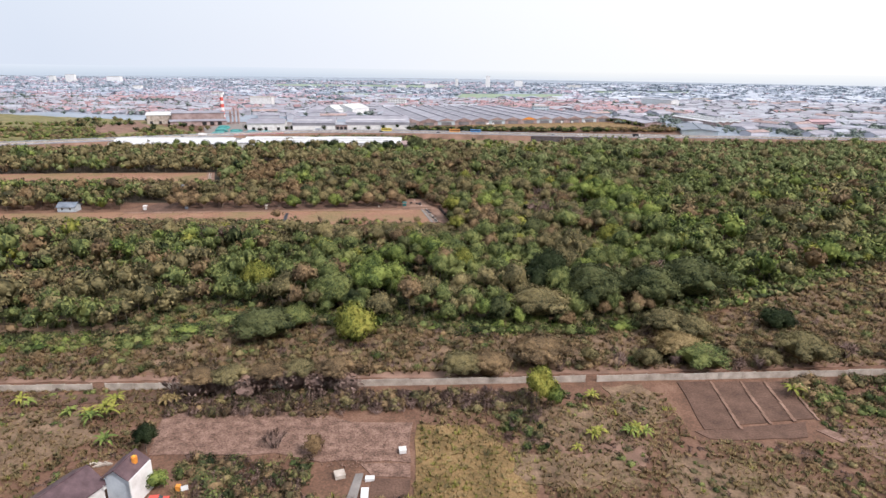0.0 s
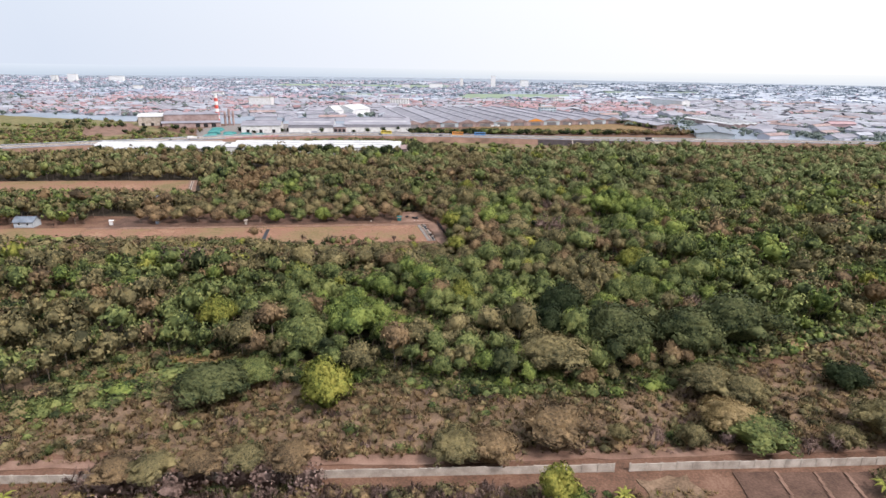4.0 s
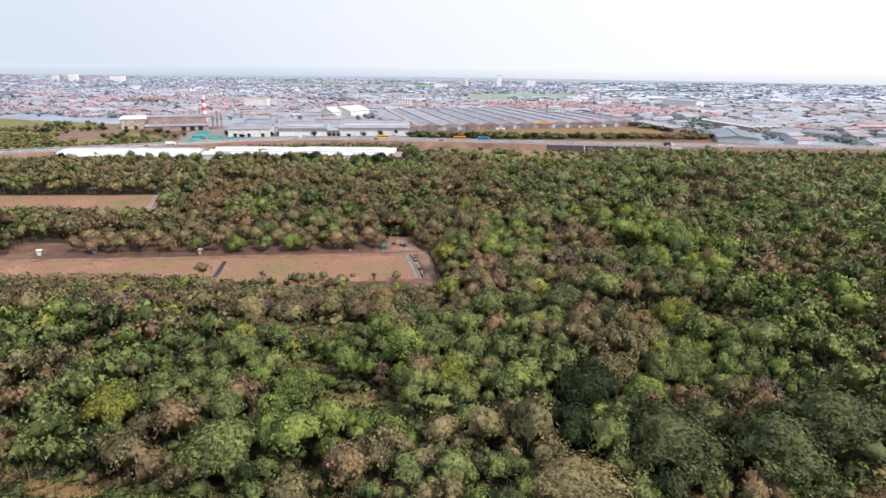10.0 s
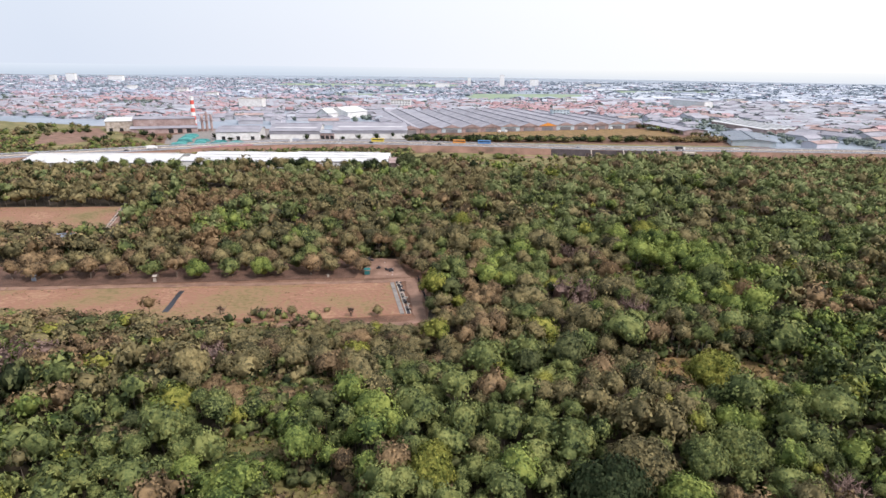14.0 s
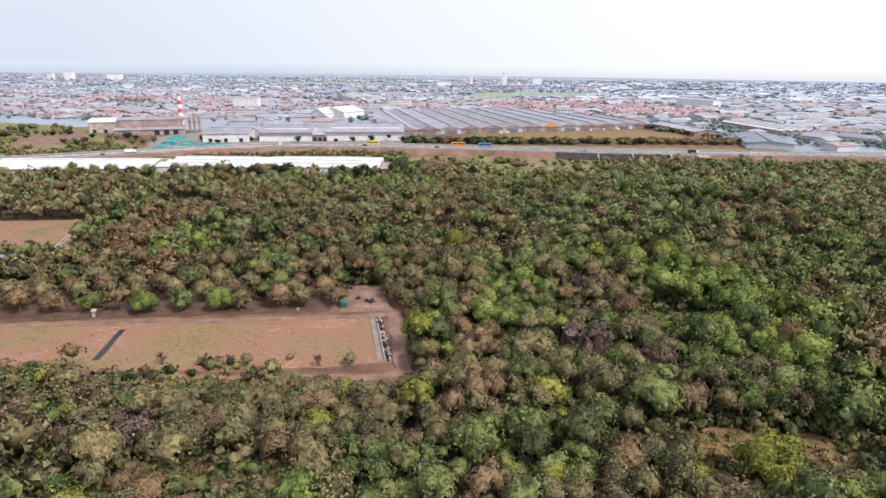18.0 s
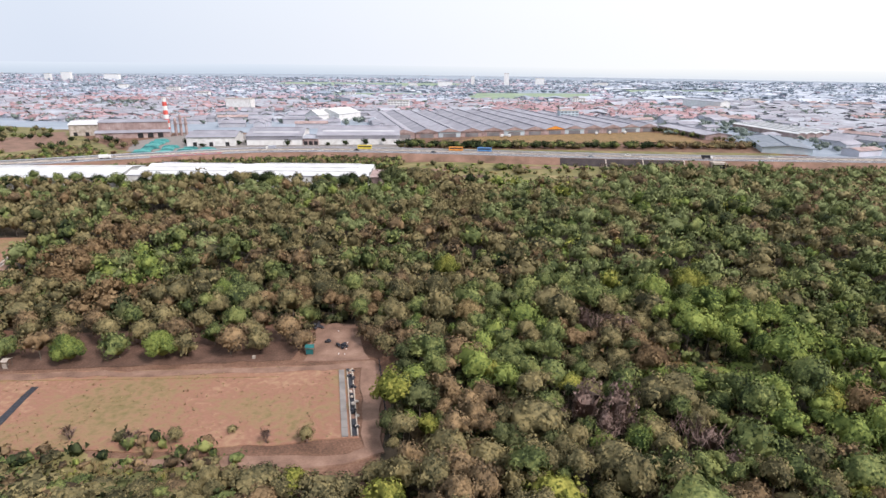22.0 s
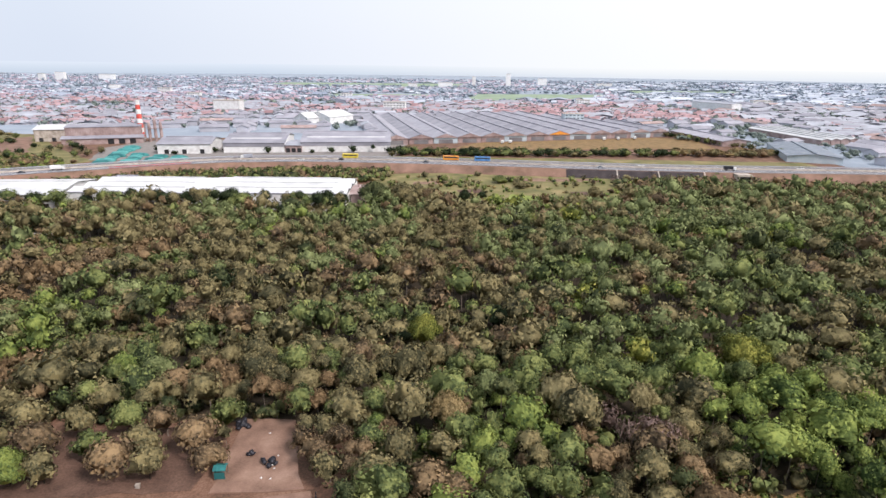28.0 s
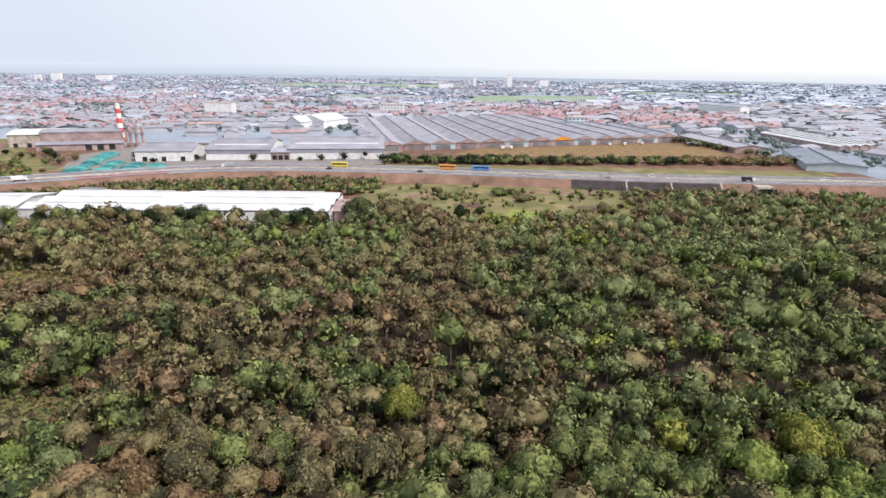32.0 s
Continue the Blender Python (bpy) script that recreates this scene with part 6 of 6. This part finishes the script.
for k in range(4):
    hall(378 + 12.0 * k, 878 + 4.0 * k, 120, 9.6, 5.5, 1.3, 98, WHITE_ROOF, BROWN_WALL, "long narrow shed with a white roof strip", "striped_shed", "shed", "striped sheds")
hall(538, 838, 36, 11, 7.5, 2.4, 4, RED_TILE, RED_TILE, "red-roofed long building beside the halls", "red_building", "building", "", 6)

# ---- sheds of the industrial quarter ----
rng = np.random.default_rng(91)
SHED_MESH = []
for k in range(10):
    w, d = rng.uniform(16, 42), rng.uniform(10, 17)
    wall_h, rise = rng.uniform(4, 6), rng.uniform(1.5, 3)
    rm = (GREY_ROOF, GREY_ROOF, PALE_ROOF, GREY_ROOF, BROWN_WALL)[k % 5]
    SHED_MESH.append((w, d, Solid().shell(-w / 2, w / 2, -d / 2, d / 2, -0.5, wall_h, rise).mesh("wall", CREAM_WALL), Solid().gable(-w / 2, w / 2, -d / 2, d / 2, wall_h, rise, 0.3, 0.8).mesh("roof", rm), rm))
taken = [(-210, 713, 28), (-157, 736, 38), (-82, 752, 48), (-314, 766, 42), (-356, 776, 34), (-338, 1125, 26), (-90, 1200, 24), (484, 1326, 40), (320, 720, 30), (326, 768, 30), (282, 825, 26), (280, 875, 26), (395, 850, 42), (395, 915, 42), (538, 838, 22), (166, 1000, 16), (-150, 985, 34)]


def free(x, y, r):
    return all(math.hypot(x - a, y - b) > r + c for a, b, c in taken)


def red_quarter(x, y):
    return 60 < x < 470 and 1010 + 0.12 * x < y < 1400


count = 0
for k in range(4200):
    y = rng.uniform(690, 1500)
    x = rng.uniform(-330, 900)
    if x > 240 and lump(x, y, 110, 61.0) < -0.08:
        continue
    if x < 240 and (y < 790 or x > -45 - 0.25 * (y - 772) and y < 1060 + 0.25 * x) or x < 340 and y > 1130 + 0.2 * x or x < 300 and y < 860 or y < 668:
        continue
    if red_quarter(x, y):
        continue
    w, d, wall_me, roof_me, rm = SHED_MESH[rng.integers(10)]
    if not free(x, y, max(w, d) * 0.44):
        continue
    taken.append((x, y, max(w, d) * 0.44))
    s = thing("shed", ("pale metal-roofed" if rm is PALE_ROOF else "grey sheet-roofed") + " industrial shed among many", "shed", (x, y, 0), (106 if x < 230 else 118) + rng.choice((0, 90)) + rng.uniform(-4, 4), "industrial sheds")
    part("wall", wall_me, s)
    part("roof", roof_me, s)
    count += 1
    if count > 240:
        break


# ---- far town ----
def house_arrays():
    v = [(-.5, -.5, 0), (.5, -.5, 0), (.5, .5, 0), (-.5, .5, 0), (-.5, -.5, .6), (.5, -.5, .6), (.5, .5, .6), (-.5, .5, .6), (-.5, 0, 1), (.5, 0, 1)]
    wall_t = [(0, 1, 5), (0, 5, 4), (2, 3, 7), (2, 7, 6), (1, 2, 6), (1, 6, 5), (5, 6, 9), (3, 0, 4), (3, 4, 7), (4, 8, 7)]
    roof_v = [(-.58, -.62, .50), (.58, -.62, .50), (.58, 0, 1.02), (-.58, 0, 1.02), (.58, .62, .50), (-.58, .62, .50)]
    return (np.array(v), np.array(wall_t)), (np.array(roof_v), np.array([(0, 1, 2), (0, 2, 3), (3, 2, 4), (3, 4, 5)]))


WALLS_A, ROOF_A = house_arrays()
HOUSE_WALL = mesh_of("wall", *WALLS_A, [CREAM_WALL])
HOUSE_ROOF = {k: mesh_of("roof", *ROOF_A, [m]) for k, m in ((1, RED_TILE), (2, GREY_ROOF), (3, PALE_ROOF))}
FAR_FIELDS = ([(20, 1500), (330, 1640), (430, 1920), (60, 1860)], [(-440, 1340), (-330, 1350), (-320, 1440), (-440, 1430)], [(-300, 1620), (-60, 1640), (-40, 1800), (-320, 1780)], [(-700, 2300), (0, 2350), (40, 2800), (-720, 2700)], [(500, 2000), (900, 2050), (950, 2300), (520, 2250)])
for i, poly in enumerate(FAR_FIELDS):
    sheet("rice_field", poly, 0.05, PADDY, "green field in the far town", category="field", step=30, ragged=12)
town, hazed, houses = Grove(), Grove(), 0
for i in range(34000):
    y = 850 + 2600 * rng.random() ** 1.75
    x = (rng.random() * 2 - 1) * (y * 0.82 + 60)
    if not red_quarter(x, y) and (y < 1120 + 0.15 * x and -330 < x < 420) or x > 470 and rng.random() < 0.5:
        continue
    if lump(x, y, 170, 3.0) < (-0.45 if red_quarter(x, y) else -0.2) or any(inside(p, x, y) for p in FAR_FIELDS) or x < -330 and y < 900 or not free(x, y, 5):
        continue
    r = rng.random()
    big = rng.random() < 0.03 + (0.22 if x > 470 else 0)
    w = rng.uniform(18, 46) if big else rng.uniform(6.5, 13)
    h = rng.uniform(6, 9) if big else rng.uniform(4, 7.5)
    p_red = 0.50 + 0.8 * lump(x, y, 140, 8.0) - (0.3 if x > 470 else 0) + (0.3 if red_quarter(x, y) else 0)
    slot = (3 if r < 0.5 else 2) if big else (1 if r < p_red else (2 if r < 0.76 else 3))
    turn = float(rng.choice((0.0, 1.5708))) + rng.normal() * 0.15
    if y < 1250 and abs(x) < 700 and houses < 260 and rng.random() < 0.5:
        houses += 1
        hs = thing("town_house", {1: "low house with a red tiled roof in the town", 2: "low house with a grey roof in the town", 3: "low house with a pale metal roof in the town"}[slot], "house", (x, y, -0.3), math.degrees(turn), "houses of the town")
        m = Matrix.Diagonal((w, w, h, 1))
        part("wall", HOUSE_WALL, hs, "", m)
        part("roof", HOUSE_ROOF[slot], hs, "", m)
        continue
    # houses farther out take the haze-tinted copies of the town colours
    where = town if y < 1350 + 160 * rng.random() else hazed
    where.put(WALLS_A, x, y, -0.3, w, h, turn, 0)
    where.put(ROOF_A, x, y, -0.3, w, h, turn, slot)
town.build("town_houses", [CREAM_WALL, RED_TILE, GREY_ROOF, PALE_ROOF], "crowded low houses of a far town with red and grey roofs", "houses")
hazed.build("town_houses", [HAZED_WALL, HAZED_RED, HAZED_GREY, HAZED_PALE], "houses at the far end of the town, coloured pale for haze", "houses")
LOWEST = [crown_arrays(160 + i, lobes=5, count=7, leaf=0.3, level=1, lump_r=(0.4, 0.5)) for i in range(4)]
green, wood = Grove(), Grove()
for i in range(15000):
    y = 690 + 2900 * rng.random() ** 1.5
    x = (rng.random() * 2 - 1) * (y * 0.82 + 60)
    if y < 880 and x < 420 or abs(x - 80) < 190 and y < 1120 or lump(x, y, 90 if y < 1500 else 220, 12.0) < 0.0 and rng.random() < 0.8 or y < 1500 and not free(x, y, 2) or any(inside(q, x, y) for q in FAR_FIELDS):
        continue
    r = rng.uniform(3, 6.0) + (y > 1700) * rng.uniform(0, 5)
    near = y < 1350 + 160 * rng.random()
    (green if near else wood).put(LOW[rng.integers(4)] if near else LOWEST[rng.integers(4)], x, y, 0.5, r, min(6.5, r * 0.9), rng.uniform(0, 6), 0)
for i in range(3800):
    x, y = rng.uniform(245, 1000), rng.uniform(662, 1400)
    if y > 840 - 1.1 * (x - 245) and free(x, y, 1) and (lump(x, y, 60, 83.0) > -0.2):
        r = rng.uniform(2.5, 5.0)
        green.put(LOW[rng.integers(4)], x, y, 0.4, r, r * 0.8, rng.uniform(0, 6), 0)
# Both tree colours hold haze, the farther one paler and bluer.
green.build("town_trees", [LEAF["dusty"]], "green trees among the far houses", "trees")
wood.build("town_trees", [HAZED_WOOD], "trees on the far plain, coloured blue-green for haze", "trees")

for k in range(70):                                      # grove beside the factory
    kind = ("green", "olive", "dark")[rng.integers(3)]
    x, y = (rng.uniform(-470, -386), rng.uniform(700, 800)) if k % 3 else (rng.uniform(-348, -272), rng.uniform(640, 722))
    if lump(x, y, 30, 71.0) < -0.15:
        continue
    tree(x, y, rng.uniform(3.0, 5.0), rng.uniform(5, 8.5), "mid", kind, KIND_WORDS[kind] + " tree in rough ground by the factory", "factory_tree", "trees by the factory")
# trees along the expressway and by the halls
for k in range(200):
    x = rng.uniform(-36, 290)
    y = 708 + 0.09 * x + rng.uniform(-7, 12)
    kind = ("dark", "green", "green", "olive", "dark")[rng.integers(5)] if x < 205 else ("brown", "straw", "olive")[rng.integers(3)]
    tree(x, y, rng.uniform(4.0, 6.0), rng.uniform(5.0, 8.0), "mid", kind, KIND_WORDS[kind] + " tree in the belt beside the expressway", "roadside_tree", "belt of roadside trees")
for k in range(46):
    u = rng.random()
    kind = ("dark", "green", "olive")[rng.integers(3)]
    tree(236 + 68 * u + rng.uniform(-5, 5), 905 - 165 * u + rng.uniform(-6, 6), rng.uniform(3.0, 4.6), rng.uniform(5, 8), "mid", kind, KIND_WORDS[kind] + " tree in a hedge between halls", "hedge_tree", "hedge between the halls")
for x, y, r, tall, kind in ((-23, 512, 8.0, 17.0, "deep"), (-9, 516, 9.5, 15.5, "olive"), (-19.6, 521.5, 6.0, 12.0, "green"), (6.1, 524.9, 6.5, 11.0, "brown"), (0.1, 531.0, 6.0, 12.0, "olive"), (24.2, 530.3, 4.0, 9.0, "dark"), (34.3, 536.7, 2.5, 6.5, "dark"), (95.0, 530.8, 3.6, 11.5, "olive"), (10.8, 591.3, 3.0, 5.5, "green"), (47.4, 590.2, 5.0, 6.0, "green"), (58.8, 575.0, 4.6, 5.0, "olive")):
    tree(x, y, r, tall, "round", kind, KIND_WORDS[kind] + " tree standing at the pasture's edge")
for k in range(70):
    x = -270 + rng.uniform(0, 234)
    kind = ("green", "olive", "dark")[rng.integers(3)]
    tree(x, hall_front(x) - 7 + rng.uniform(-3, 3), rng.uniform(2.8, 4.6), rng.uniform(10.5, 14.2), "near", kind, KIND_WORDS[kind] + " tree before the white warehouse", "warehouse_tree", "trees before the warehouse")
for x, y in ((-186, 706), (-181, 712), (-178, 720), (-128, 716), (-40, 716), (-28, 722), (-232, 700), (-212, 688), (-140, 703), (-104, 708), (-88, 712), (-70, 716), (-54, 719)):
    tree(x, y, rng.uniform(2.4, 4.5), rng.uniform(4, 8), "mid", "dark", "very dark green tree between the warehouses", "warehouse_tree", "trees by the warehouses")


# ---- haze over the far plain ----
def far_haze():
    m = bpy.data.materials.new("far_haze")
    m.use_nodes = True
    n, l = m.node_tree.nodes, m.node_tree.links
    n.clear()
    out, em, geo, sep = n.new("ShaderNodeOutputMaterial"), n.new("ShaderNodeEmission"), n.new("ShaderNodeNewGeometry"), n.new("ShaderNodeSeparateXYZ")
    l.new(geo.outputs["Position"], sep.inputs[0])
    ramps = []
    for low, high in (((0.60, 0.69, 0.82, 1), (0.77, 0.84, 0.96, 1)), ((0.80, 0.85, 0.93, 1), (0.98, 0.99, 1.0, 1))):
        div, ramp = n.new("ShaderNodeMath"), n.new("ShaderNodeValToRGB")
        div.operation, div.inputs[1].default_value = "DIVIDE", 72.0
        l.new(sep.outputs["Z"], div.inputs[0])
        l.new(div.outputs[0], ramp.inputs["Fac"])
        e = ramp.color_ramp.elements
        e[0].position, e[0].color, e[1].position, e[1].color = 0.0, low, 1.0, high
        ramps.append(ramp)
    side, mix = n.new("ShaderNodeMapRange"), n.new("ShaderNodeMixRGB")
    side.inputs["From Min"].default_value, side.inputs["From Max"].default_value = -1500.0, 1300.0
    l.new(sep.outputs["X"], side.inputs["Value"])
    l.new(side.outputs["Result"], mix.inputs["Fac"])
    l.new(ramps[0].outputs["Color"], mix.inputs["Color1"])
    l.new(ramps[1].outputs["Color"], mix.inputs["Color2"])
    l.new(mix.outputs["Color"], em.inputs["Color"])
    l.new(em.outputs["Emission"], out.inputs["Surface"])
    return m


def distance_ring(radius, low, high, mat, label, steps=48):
    """One far strip round the plain, its glow standing in for haze."""
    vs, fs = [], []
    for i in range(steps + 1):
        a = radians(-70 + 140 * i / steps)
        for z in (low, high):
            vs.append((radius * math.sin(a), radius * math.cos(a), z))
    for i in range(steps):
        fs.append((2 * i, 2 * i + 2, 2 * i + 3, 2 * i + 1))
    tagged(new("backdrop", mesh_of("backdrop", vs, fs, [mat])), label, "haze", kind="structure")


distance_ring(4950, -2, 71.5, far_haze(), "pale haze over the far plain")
